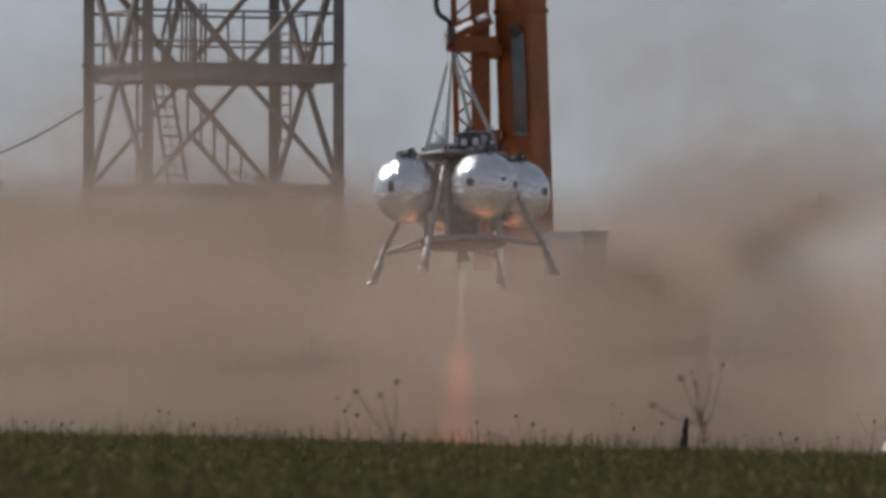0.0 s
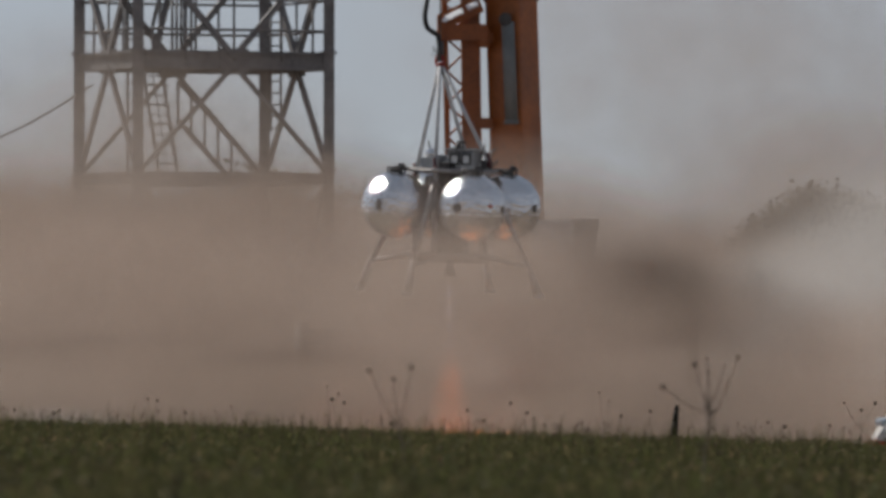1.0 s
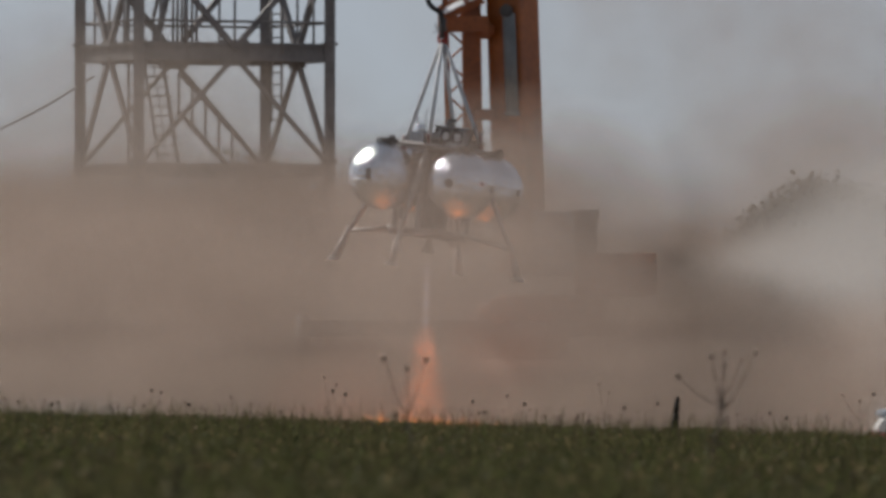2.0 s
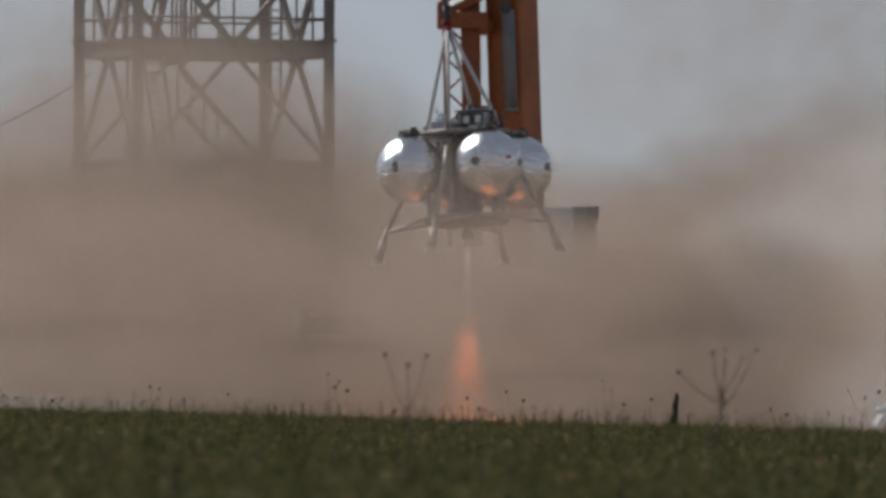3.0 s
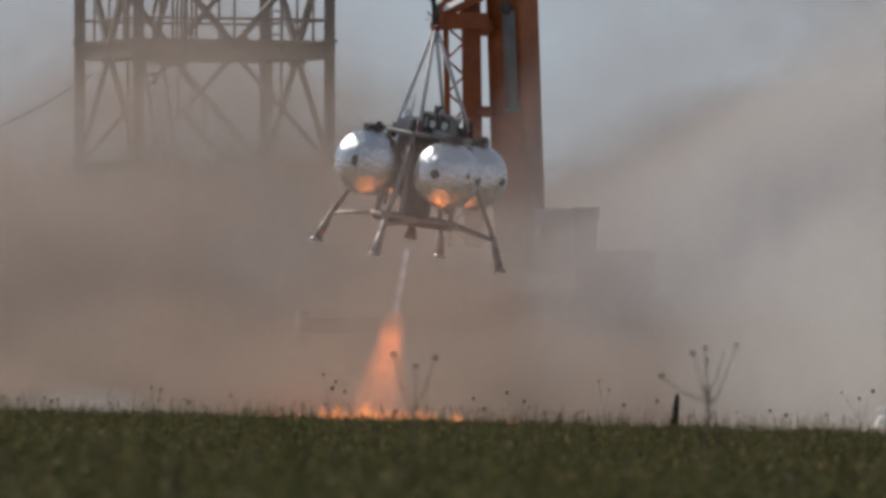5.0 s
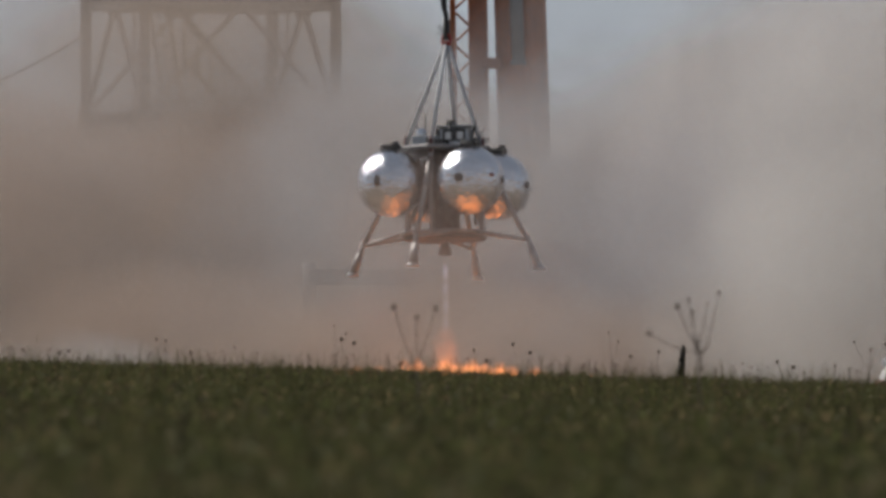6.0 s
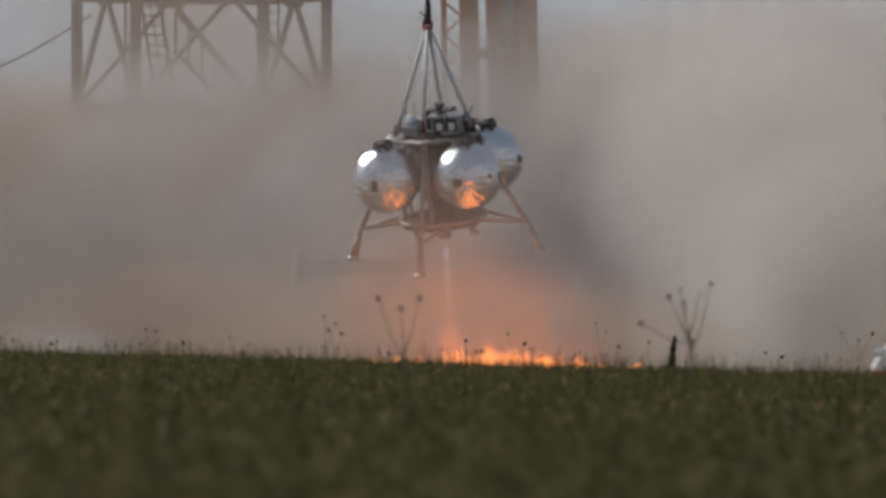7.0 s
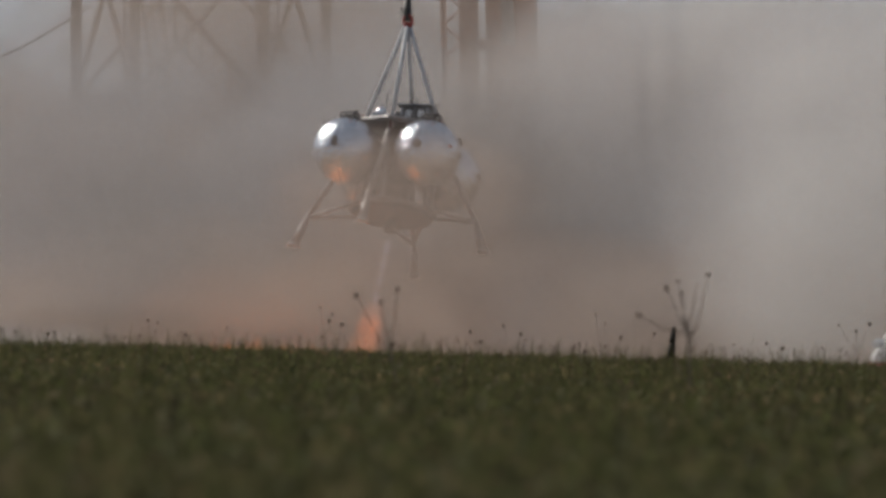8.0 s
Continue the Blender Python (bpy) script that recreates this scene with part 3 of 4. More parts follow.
def lander():
    root = thing("test_lander", "silver rocket lander with four foil-wrapped spherical tanks", "lander")
    for k, n in enumerate("CDAB"):
        a = radians(45 + 90 * k)
        c = Vector((RT * math.cos(a), RT * math.sin(a), 0))
        t = part("tank", tank_mesh(k), M["foil"], root, "crinkled polished metal spherical tank", True)
        t.location = c
        # valve head with pipe ring on top
        bm = B()
        tube(bm, (0, 0, 0.57), (0, 0, 0.64), 0.11, seg=14)
        for i in range(7):
            w = 2 * math.pi * i / 7
            tube(bm, (0.16 * math.cos(w), 0.16 * math.sin(w), 0.55), (0.16 * math.cos(w), 0.16 * math.sin(w), 0.66), 0.018, seg=6)
        for i in range(14):
            w, w2 = 2 * math.pi * i / 14, 2 * math.pi * (i + 1) / 14
            tube(bm, (0.17 * math.cos(w), 0.17 * math.sin(w), 0.655), (0.17 * math.cos(w2), 0.17 * math.sin(w2), 0.655), 0.014, seg=6)
        box(bm, (0.1, 0.06, 0.06), (0.1, -0.02, 0.69))
        tube(bm, (0, 0, 0.63), (-c.x * 0.5, -c.y * 0.5, 0.64), 0.03, seg=8)
        part("valve_head", bm, M["dark"], t, "dark valve head and pipes")
        part("seam", ring(0.575, -0.12, 0.003, 48, 5), M["silver"], t)
        if n == "A":
            part("sticker", patch((0, 0, 0), (-0.08, -1, 0.02), 0.055, 0.1, 0.597), M["dark"], t, "dark oval emblem")
            part("sticker", patch((0, 0, 0), (-0.08, -1, -0.10), 0.07, 0.028, 0.598), M["scorched"], t, "faded dark emblem foot")
        if n == "B":
            part("sticker", patch((0, 0, 0), (-0.03, -1, 0.0), 0.085, 0.08, 0.597), M["dark"], t, "dark round emblem")
            part("sticker", patch((0, 0, 0), (0.5, -0.32, 0.05), 0.045, 0.035, 0.597), M["red"], t, "small red label")
            part("sticker", patch((0, 0, 0), (1, 0, -0.03), 0.07, 0.09, 0.597, 4), M["dark"], t, "dark square label")
        if n == "C":
            part("sticker", patch((0, 0, 0), (1, -0.2, 0.0), 0.07, 0.07, 0.597), M["dark"], t, "dark round emblem")
    for k in range(4):
        R = Matrix.Rotation(radians(90 * k), 4, "Z")
        V = lambda *p: R @ Vector(p)
        leg = part("leg", tube(tube(B(), V(0.74, 0, 0.42), V(1.5, 0, -1.0), 0.045), V(0.95, 0, 0.03), V(1.02, 0, -0.1), 0.055), M["steel"], root)
        bm = B()
        tube(bm, V(1.5, 0, -0.93), V(1.58, 0, -1.2), 0.042)
        tube(bm, V(1.56, 0, -1.12), V(RF - 0.02, 0, ZF + 0.03), 0.06, 0.075)
        part("foot_strut", bm, M["steel"], leg)
        bm = B()
        tube(bm, V(RF, 0, ZF - 0.03), V(RF, 0, ZF + 0.03), 0.12, 0.09, seg=14)
        part("foot_pad", bm, M["silver"], leg)
        for s in (-1, 1):
            part("brace", tube(B(), V(1.5, 0, -1.0), V(0.69, 0.34 * s, -0.86), 0.032), M["steel"], leg)
        # upright of the frame between the tanks
        bm = B()
        beam(bm, V(0.68, 0, -0.85), V(0.68, 0, 0.6), 0.07)
        beam(bm, V(0.66, 0, -0.7), V(0.2, 0, 0.5), 0.045)
        part("upright", bm, M["steel"], root)
        bm = B()
        box(bm, (0.1, 0.16, 0.3), V(0.5, 0.12, -0.15 + 0.1 * k), (0, 0, 90 * k), 0.01)
        box(bm, (0.1, 0.1, 0.18), V(0.5, -0.1, 0.25), (0, 0, 90 * k), 0.01)
        tube(bm, V(0.55, 0.05, -0.7), V(0.5, -0.05, 0.5), 0.025, seg=8)
        tube(bm, V(0.5, 0.2, -0.7), V(0.45, 0.1, 0.5), 0.018, seg=8)
        part("plumbing", bm, M["frame"], root)
    # deck with edge ring
    bm = B()
    tube(bm, (0, 0, 0.57), (0, 0, 0.62), 0.78, seg=8)
    deck = part("deck", bm, M["steel"], root, "metal equipment deck")
    part("deck_rail", ring(0.82, 0.62, 0.035, 8, 8), M["steel"], deck)
    rng = random.Random(3)
    boxes = [((0.30, -0.18, 0.80), (0.5, 0.34, 0.30), "silver"), ((-0.34, -0.2, 0.74), (0.26, 0.3, 0.2), "silver"), ((0.05, 0.3, 0.83), (0.5, 0.3, 0.36), "dark"),
             ((-0.3, 0.25, 0.76), (0.3, 0.25, 0.24), "silver"), ((0.05, -0.4, 0.70), (0.2, 0.16, 0.12), "dark"), ((0.5, 0.2, 0.73), (0.16, 0.3, 0.18), "dark")]
    for at, size, m in boxes:
        part("avionics_box", box(B(), size, at, (0, 0, rng.uniform(-6, 6)), 0.015), M[m], deck)
    for x in (0.2, 0.42):
        part("window_frame", box(B(), (0.19, 0.014, 0.2), (x, -0.382, 0.83), (0, 0, 0), 0.004), M["dark"], deck, "dark square frame")
        part("window_panel", box(B(), (0.115, 0.012, 0.13), (x + 0.01, -0.396, 0.82), (0, 0, 0), 0.004), M["white"], deck, "pale square panel")
    bm = B()
    box(bm, (0.62, 0.46, 0.02), (0.3, -0.16, 0.985))
    part("box_lid", bm, M["silver"], deck)
    bm = B()
    for i in range(16):
        p = (rng.uniform(-0.5, 0.6), rng.uniform(-0.4, 0.4), 0.62)
        q = (p[0] + rng.uniform(-0.2, 0.2), p[1] + rng.uniform(-0.1, 0.1), rng.uniform(0.75, 1.12))
        tube(bm, p, q, 0.014, seg=6)
    for i in range(6):
        box(bm, (0.1, 0.08, 0.06), (rng.uniform(-0.1, 0.35), rng.uniform(-0.2, 0.2), rng.uniform(1.0, 1.12)), (0, 0, rng.uniform(0, 90)), 0.01)
    part("instruments", bm, M["dark"], deck, "small sensors and cables")
    part("antenna", tube(B(), (-0.3, -0.1, 0.8), (-0.3, -0.1, 1.25), 0.008, seg=6), M["dark"], deck)
    part("helium_tank", ball(B(), 0.1, (-0.36, -0.15, 0.9)), M["foil"], deck, "small silver pressure ball")
    bm = B()
    tube(bm, (0, 0, -0.97), (0, 0, -0.88), 0.70, 0.74, seg=16)
    part("heat_shield", bm, M["scorched"], root, "scorched round base plate")
    part("base_ring", ring(0.76, -0.85, 0.035, 16, 8), M["steel"], root)
    bm = B()
    tube(bm, (0, 0, -0.88), (0, 0, 0.58), 0.26, seg=16)
    for h in (-0.5, -0.1, 0.3):
        tube(bm, (0, 0, h), (0, 0, h + 0.06), 0.32, seg=16)
    part("core", bm, M["frame"], root)
    bm = B()
    rows = [(-0.95, 0.07), (-1.0, 0.055), (-1.06, 0.08), (-1.14, 0.105), (-1.22, 0.12)]
    for (z0, r0), (z1, r1) in zip(rows, rows[1:]):
        tube(bm, (0, 0, z1), (0, 0, z0), r1, r0, seg=20, caps=False)
    part("nozzle", bm, M["copper"], root, "scorched engine bell")
    return root


# ---- sling and hoist ----
SLING = 1.86


def sling():
    root = thing("lifting_sling", "four pale grey webbing straps with a red shackle", "sling")
    for k in range(4):
        a = radians(90 * k)
        foot = Vector((0.71 * math.cos(a), 0.71 * math.sin(a), -SLING + 0.02))
        part("strap", tube(B(), foot, (0.03 * math.cos(a), 0.03 * math.sin(a), -0.03), 0.036, 0.036, seg=8), M["strap"], root)
        bm = B()
        ball(bm, 0.05, foot, (1, 1, 1.4), 10, 8)
        tube(bm, foot + Vector((0, 0, -0.04)), foot + Vector((0, 0, 0.2)), 0.032, seg=8)
        part("turnbuckle", bm, M["maroon"], root, "dark red steel end fitting")
    bm = B()
    for i in range(12):
        w, w2 = 2 * math.pi * i / 12, 2 * math.pi * (i + 1) / 12
        tube(bm, (0.075 * math.cos(w), 0, 0.05 + 0.1 * math.sin(w)), (0.075 * math.cos(w2), 0, 0.05 + 0.1 * math.sin(w2)), 0.032, seg=8)
    ball(bm, 0.07, (0, 0, -0.02), (1.2, 1, 0.8), 12, 8)
    part("shackle", bm, M["red"], root)
    return root


HOSE = []


def hoist():
    root = thing("hoist_cable", "steel hoist cable with a black hose hanging from the crane", "cable")
    part("wire_rope", tube(B(), (0, 0, 0.1), (-0.04, 0.4, 19.4), 0.014, seg=6), M["dark"], root)
    pts = [(0, 0.02, 0.08), (-0.02, 0, 0.3), (-0.04, 0, 0.48), (-0.12, 0, 0.55), (-0.22, 0, 0.62), (-0.27, 0, 0.8), (-0.24, 0, 1.05), (-0.17, 0.05, 1.5), (-0.12, 0.2, 2.6), (-0.1, 0.3, 4.6), (-0.08, 0.35, 8.0), (-0.08, 0.4, 19.3)]
    bm = B()
    sm = []
    for i in range(len(pts) - 1):
        p0, p1, p2, p3 = (Vector(pts[max(0, min(len(pts) - 1, i + o))]) for o in (-1, 0, 1, 2))
        for k in range(4):
            u = k / 4
            sm.append(0.5 * (2 * p1 + (p2 - p0) * u + (2 * p0 - 5 * p1 + 4 * p2 - p3) * u * u + (3 * p1 - p0 - 3 * p2 + p3) * u ** 3))
    for u, v in zip(sm, sm[1:]):
        tube(bm, u, v, 0.045, seg=8)
    HOSE.append(part("hose", bm, M["black"], root, "black sleeved hose"))
    bm = B()
    for i in range(5):
        tube(bm, (0, 0.02, 0.16), (random.Random(i).uniform(-0.22, 0.1), -0.05, 0.1 + 0.05 * i), 0.008, seg=5)
    tube(bm, (0, 0.02, 0.05), (0, 0.02, 0.4), 0.065, seg=10)
    part("hose_wrap", bm, M["dark"], root)
    return root


# ---- dust ----
def blob(seed):
    b = bmesh.new()
    bmesh.ops.create_icosphere(b, subdivisions=4, radius=1.0)
    for v in b.verts:
        p = v.co * 1.1 + Vector((seed * 7.1, seed * 3.3, 0))
        v.co *= 1.02 + 0.04 * noise.fractal(p, 1.0, 2.0, 2)
    me = bpy.data.meshes.new("dust_cloud")
    b.to_mesh(me)
    b.free()
    for p in me.polygons:
        p.use_smooth = True
    return me


DUST = {}
MOVING = []


def blob_part(name, material, at, size, parent, seed=0, turn=0.0):
    key = (material.name, seed % 4)
    if key not in DUST:
        DUST[key] = blob(seed % 4 + 1)
        DUST[key].materials.append(material)
    ob = new(name, DUST[key])
    ob.parent = parent
    ob.location, ob.scale, ob.rotation_euler = at, size, (0, radians(turn), 0)
    return ob


def dust(label, material, d, hw, hh, rows, depth=2.0, seed=0, twin=None):
    """One drifting billow d metres ahead; half sizes and way as the first view sees them."""
    if twin is None:
        twin = (146 < d < 147.5 or 160 < d < 200) and material.name in ("brown dust", "darkened low dust", "pale grey smoke")
    key = (material.name, seed % 4)
    if key not in DUST:
        DUST[key] = blob(seed % 4 + 1)
        DUST[key].materials.append(material)
    ob = tagged(new("dust_cloud", DUST[key]), label, "dust cloud", "dust round the lander", "stuff")
    s = d / FOCAL
    ob.scale = (hw * s, depth, hh * s)
    first = rows[0]
    if twin:
        dust(label, material, d + 0.12, hw, hh, [(t, x + 45, y - 12) for t, x, y in rows], depth, seed + 1, False)
    MOVING.append((ob, [(t, Matrix.Translation(spot(x, y, d)) @ pose(0, 0, 0, 0, (x - first[1]) * 0.03, 0)) for t, x, y in rows]))
    return ob


def dusts():
    tone = (0.59, 0.486, 0.428)
    brown = cloud_mat("brown dust", tone, 0.66, contrast=0.38, fall=1.35)
    # darker brown tones down the strong light on the low banks
    darkened = cloud_mat("darkened low dust", (0.475, 0.388, 0.338), 0.66, contrast=0.38, fall=1.35)
    medium = cloud_mat("brown dust haze", (0.58, 0.492, 0.445), 0.40, contrast=0.5, fall=1.1)
    dense = cloud_mat("dense brown haze", tone, 0.48, contrast=0.5, fall=1.1)
    thin = cloud_mat("thin brown dust", (0.59, 0.508, 0.462), 0.18, contrast=0.6, fall=1.2)
    haze = cloud_mat("thin haze", (0.60, 0.52, 0.48), 0.2, contrast=0.5, fall=0.9)
    grey = cloud_mat("pale grey smoke", (0.90, 0.90, 0.925), 0.46, contrast=0.6, fall=1.2)
    pale = cloud_mat("thin grey smoke", (0.70, 0.715, 0.77), 0.48, contrast=0.6, fall=1.1)
    white = cloud_mat("white steam", (0.76, 0.75, 0.78), 0.30, contrast=0.7, fall=1.2)
    low = "brown billowing dust blown over the field"
    veil = "thin veil of brown dust drifting upward"
    smoke = "pale grey smoke drifting across the sky"
    rng = random.Random(11)
    k = 0
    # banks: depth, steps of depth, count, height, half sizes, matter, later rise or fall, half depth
    for d, step, slots, n, y, hw, hh, m, sink, half in ((256, 6, 3, 6, 600, 460, 330, brown, 0, 2.4), (180, 3, 3, 6, 570, 430, 320, brown, 0, 1.2), (236, 6, 2, 5, 800, 520, 190, darkened, 0, 2.4),
                                                        (145.0, 0.5, 3, 6, 620, 400, 270, brown, -60, 0.2), (146.6, 0.5, 2, 5, 790, 460, 150, darkened, 0, 0.2),
                                                        (129, 1.2, 3, 6, 595, 380, 225, brown, 225, 0.48), (125, 1.2, 3, 6, 795, 380, 130, darkened, 150, 0.48)):
        for i in range(n):
            x = -150 + 1870 * i / (n - 1) + rng.uniform(-70, 70)
            yy = y + rng.uniform(-75, 60)
            dx, dy = rng.uniform(40, 260), rng.uniform(-40, 30)
            dip = {180: 230, 145.0: 140, 129: 120}.get(d, 0) if i >= 4 else 0
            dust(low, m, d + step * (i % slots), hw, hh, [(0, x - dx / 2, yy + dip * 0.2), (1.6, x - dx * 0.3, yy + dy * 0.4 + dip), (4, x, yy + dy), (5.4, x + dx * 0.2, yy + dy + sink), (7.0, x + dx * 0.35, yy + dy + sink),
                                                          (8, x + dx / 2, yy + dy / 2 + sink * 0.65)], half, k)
            k += 1
    # veils that climb and sink
    for n, (dx, dy, m) in enumerate(((0, 0, medium), (-210, 60, medium), (220, 40, medium), (30, -40, thin))):
        dust(veil, m, 189.5 + 1.5 * n, 380, 240, [(t, x + dx, y + dy) for t, x, y in ((0, 300, 500), (0.8, 300, 540), (1.5, 300, 540), (2.6, 320, 400), (3.5, 330, 300), (4.2, 320, 440), (4.7, 320, 400), (5.5, 340, 250), (6.1, 360, 290),
                                         (6.7, 380, 430), (7.3, 450, 400), (8, 500, 260))], 0.6, k)
        k += 1
    for n, (dx, dy, m) in enumerate(((0, 0, medium), (120, 40, medium), (-60, -20, thin))):
        dust(veil, m, 146.1 + 0.15 * n, 280, 230, [(t, x + dx, y + dy) for t, x, y in ((0, 940, 650), (0.8, 930, 560), (1.5, 930, 340), (1.9, 930, 380), (2.8, 950, 650), (3.3, 930, 500), (4.0, 900, 340), (4.4, 900, 430), (5.3, 920, 650),
                                          (6.0, 920, 500), (6.5, 900, 410), (7.0, 880, 320), (8.0, 880, 280))], 0.2, k)
        k += 1
    dust(veil, dense, 133.2, 270, 170, [(0, 800, 640), (1.0, 820, 560), (1.5, 810, 390), (1.8, 815, 380), (2.4, 840, 560), (3.2, 860, 650), (4.0, 840, 330), (4.3, 815, 335), (5.0, 740, 650), (6.5, 800, 760), (7.3, 780, 700), (8, 740, 540)], 0.5, k)
    dust(veil, thin, 134.6, 420, 200, [(0, 700, 600), (2, 800, 520), (4, 860, 500), (5.5, 700, 700), (6.5, 760, 720), (8, 720, 520)], 0.5, k + 1)
    dust(veil, dense, 144.7, 320, 220, [(0, 1000, 960), (5.5, 1000, 860), (6.5, 1000, 700), (7.0, 1000, 540), (8, 1000, 420)], 0.2, k)
    dust(veil, dense, 137.5, 330, 170, [(0, 800, 760), (1.0, 810, 740), (1.6, 790, 800), (2.4, 830, 740), (3.0, 860, 680), (3.5, 890, 660), (4.2, 890, 650), (4.8, 800, 820), (5.4, 700, 960), (6.5, 850, 960), (7.4, 740, 930), (8, 680, 760)], 0.25, k + 2)
    for i, (dx, dy) in enumerate(((0, 0), (170, 90))):
        dust(veil, thin, 186.2 + 1.4 * i, 370, 280, [(t, x + dx, y + dy) for t, x, y in ((0, 120, 330), (1.5, 130, 300), (3.5, 180, 200), (5.5, 220, 220), (7.0, 230, 130), (8, 270, 120))], 0.5, k + i)
    for i, (x, y) in enumerate(((330, 250), (470, 300), (150, 230))):
        dust(veil, thin, 192.6 + 0.8 * i, 330, 300, [(0, x, y), (1.5, x - 40, y + 110), (3.0, x, y), (4.2, x + 20, y + 30), (5.5, x + 50, y - 60), (6.6, x + 80, y + 30), (8, x + 60, y - 60)], 0.5, i)
    dust(veil, haze, 137.0, 230, 130, [(t, x, y + 60) for t, x, y, _, _, _ in LAND_ROWS], 0.3, 1)
    dust(veil, medium, 136.6, 170, 110, [(0, 810, 690), (0.9, 800, 690), (1.5, 560, 660), (3.0, -100, 700), (5.5, -300, 760), (8, -200, 760)], 0.3, 2)
    for i, dx in enumerate((0, 70)):
        dust(veil, medium, 144.9 + 0.2 * i, 190, 130, [(t, x + dx, y + 30 * i) for t, x, y in ((0, 1030, 500), (0.6, 1030, 495), (1.4, 1250, 560), (2.7, 1230, 640), (3.3, 1050, 480), (4.2, 1040, 480), (5.3, 1240, 640), (6.2, 1230, 620), (8, 1080, 520))], 0.2, i)
    # grey smoke that fills the air later on
    for i, (dx, dy) in enumerate(((0, 0), (260, -160), (-180, 120), (120, 230))):
        dust(smoke, grey, 168 + 2.5 * i, 430, 300, [(t, x + dx, y + dy) for t, x, y in ((0, 1750, 560), (2, 1700, 560), (4, 1560, 480), (5.5, 1420, 420), (6.5, 1350, 380), (8, 1270, 340))], 0.8, k + i)
    dust("thin veil of brown dust in the sky", thin, 177.6, 460, 380, [(0, 1250, 420), (1.0, 1300, 280), (1.8, 1500, 420), (3.0, 1200, 350), (4.2, 1250, 420), (8, 1500, 400)], 0.6, 1)
    dust("thin veil of brown dust in the sky", thin, 215, 520, 330, [(0, 300, 330), (2.0, 250, 300), (5.5, 330, 230), (8, 420, 200)], 3.0, 2)
    for i, (x, y) in enumerate(((1330, 120), (980, 60), (1500, 300))):
        dust("thin veil of dust in the sky", thin, 220 + 3 * i, 480, 330, [(0, x, y), (1.7, x + 120, y - 30), (3.5, x + 260, y - 60), (5.5, x + 420, y - 100), (8, x + 600, y - 140)], 1.2, i)
    dust(smoke, grey, 135.5, 400, 310, [(0, 2050, 520), (3.0, 1850, 520), (4.0, 1640, 520), (5.5, 1430, 470), (6.5, 1410, 480), (8, 1480, 480)], 0.25, 0)
    dust(smoke, grey, 136.1, 380, 280, [(0, 2150, 350), (3.5, 1900, 300), (5.5, 1520, 300), (6.5, 1350, 270), (8, 1190, 330)], 0.25, 1)
    dust(smoke, grey, 136.7, 330, 240, [(0, 2150, 650), (3.5, 1750, 640), (5.5, 1500, 600), (6.5, 1500, 600), (8, 1560, 620)], 0.25, 2)
    dust(smoke, grey, 122.6, 330, 330, [(0, 2300, 560), (4.0, 2000, 560), (5.5, 1620, 520), (6.5, 1540, 500), (8, 1500, 520)], 0.3, 3)
    for i in range(4):
        dust(smoke, pale, 142.2 + 0.2 * i, 420, 260, [(0, 2200 + 300 * i, 560), (4.2, 1800 + 300 * i, 540), (5.5, 900 + 330 * i, 520), (6.5, 400 + 380 * i, 540), (8, 150 + 420 * i, 560)], 0.08, i)
    # cool thin smoke that greys the air from the fourth second on
    cool = cloud_mat("cool thin smoke", (0.66, 0.685, 0.755), 0.21, contrast=0.5, fall=1.0)
    for i, (x, y) in enumerate(((120, 430), (560, 470), (980, 400), (1380, 450), (1120, 650))):
        side = -1 if i < 2 else 1
        dust("cool thin grey smoke over the field", cool, 143.9 + 0.15 * i if i < 3 else 131.2 + 0.25 * i, 400, 240, [(0, x + 1900 * side, y), (2.8, x + 1300 * side, y), (4.0, x + 450 * side, y), (5.3, x, y), (6.6, x - 60 * side, y - 20), (8, x + 40 * side, y)], 0.12, i)
    # grey smoke closing in at the end, its shade put into a darker colour
    dull = cloud_mat("shade-toned grey smoke", (0.43, 0.415, 0.415), 0.32, contrast=0.55, fall=1.2)
    for i, (x, y) in enumerate(((90, 480), (430, 560), (820, 590), (1180, 540), (640, 380), (260, 420))):
        side = -900 if i in (0, 1, 5) else 900
        dust("grey smoke closing in over the field, shade in its dark tone", dull, 126.6 + 0.35 * i if i in (0, 3, 5) else 143.0 + 0.2 * i, 360, 230, [(0, x + side * 1.6, y + 60), (4.2, x + side * 1.3, y + 60), (5.5, x + side * 0.8, y + 80), (6.6, x + side * 0.5, y + 90), (7.4, x + side * 0.18, y + 60), (8, x, y)], 0.3, i)
    dust(smoke, grey, 144.2, 340, 270, [(0, 2300, 450), (5.0, 2000, 430), (6.5, 1350, 420), (7.2, 1080, 420), (8, 1000, 430)], 0.25, 2)
    dust(smoke, grey, 123.4, 300, 300, [(0, 2500, 420), (5.5, 1800, 400), (6.2, 1380, 430), (6.7, 1290, 460), (7.2, 1380, 430), (8, 1560, 420)], 0.2, 1)
    dust(smoke, grey, 121.4, 350, 240, [(0, 2500, 640), (3.4, 1800, 660), (4.1, 1570, 650), (5.5, 1480, 630), (6.6, 1420, 630), (8, 1530, 600)], 0.2, 0)
    dust("thin veil of dust before the trees", medium, 224, 330, 260, [(0, 1400, 430), (3, 1440, 430), (8, 1380, 430)], 1.0, 3)
    # steam along the ground
    dust("white steam along the ground", white, 123.8, 300, 190, [(0, 1900, 800), (2.8, 1720, 790), (3.7, 1560, 700), (4.2, 1520, 680), (5.0, 1650, 720), (8, 1900, 760)], 0.4, 0)
    dust("white steam along the ground", white, 123.8, 170, 45, [(0, -250, 770), (3.0, 60, 775), (5.5, 240, 770), (7.0, 180, 765), (8, -20, 765)], 0.4, 1)
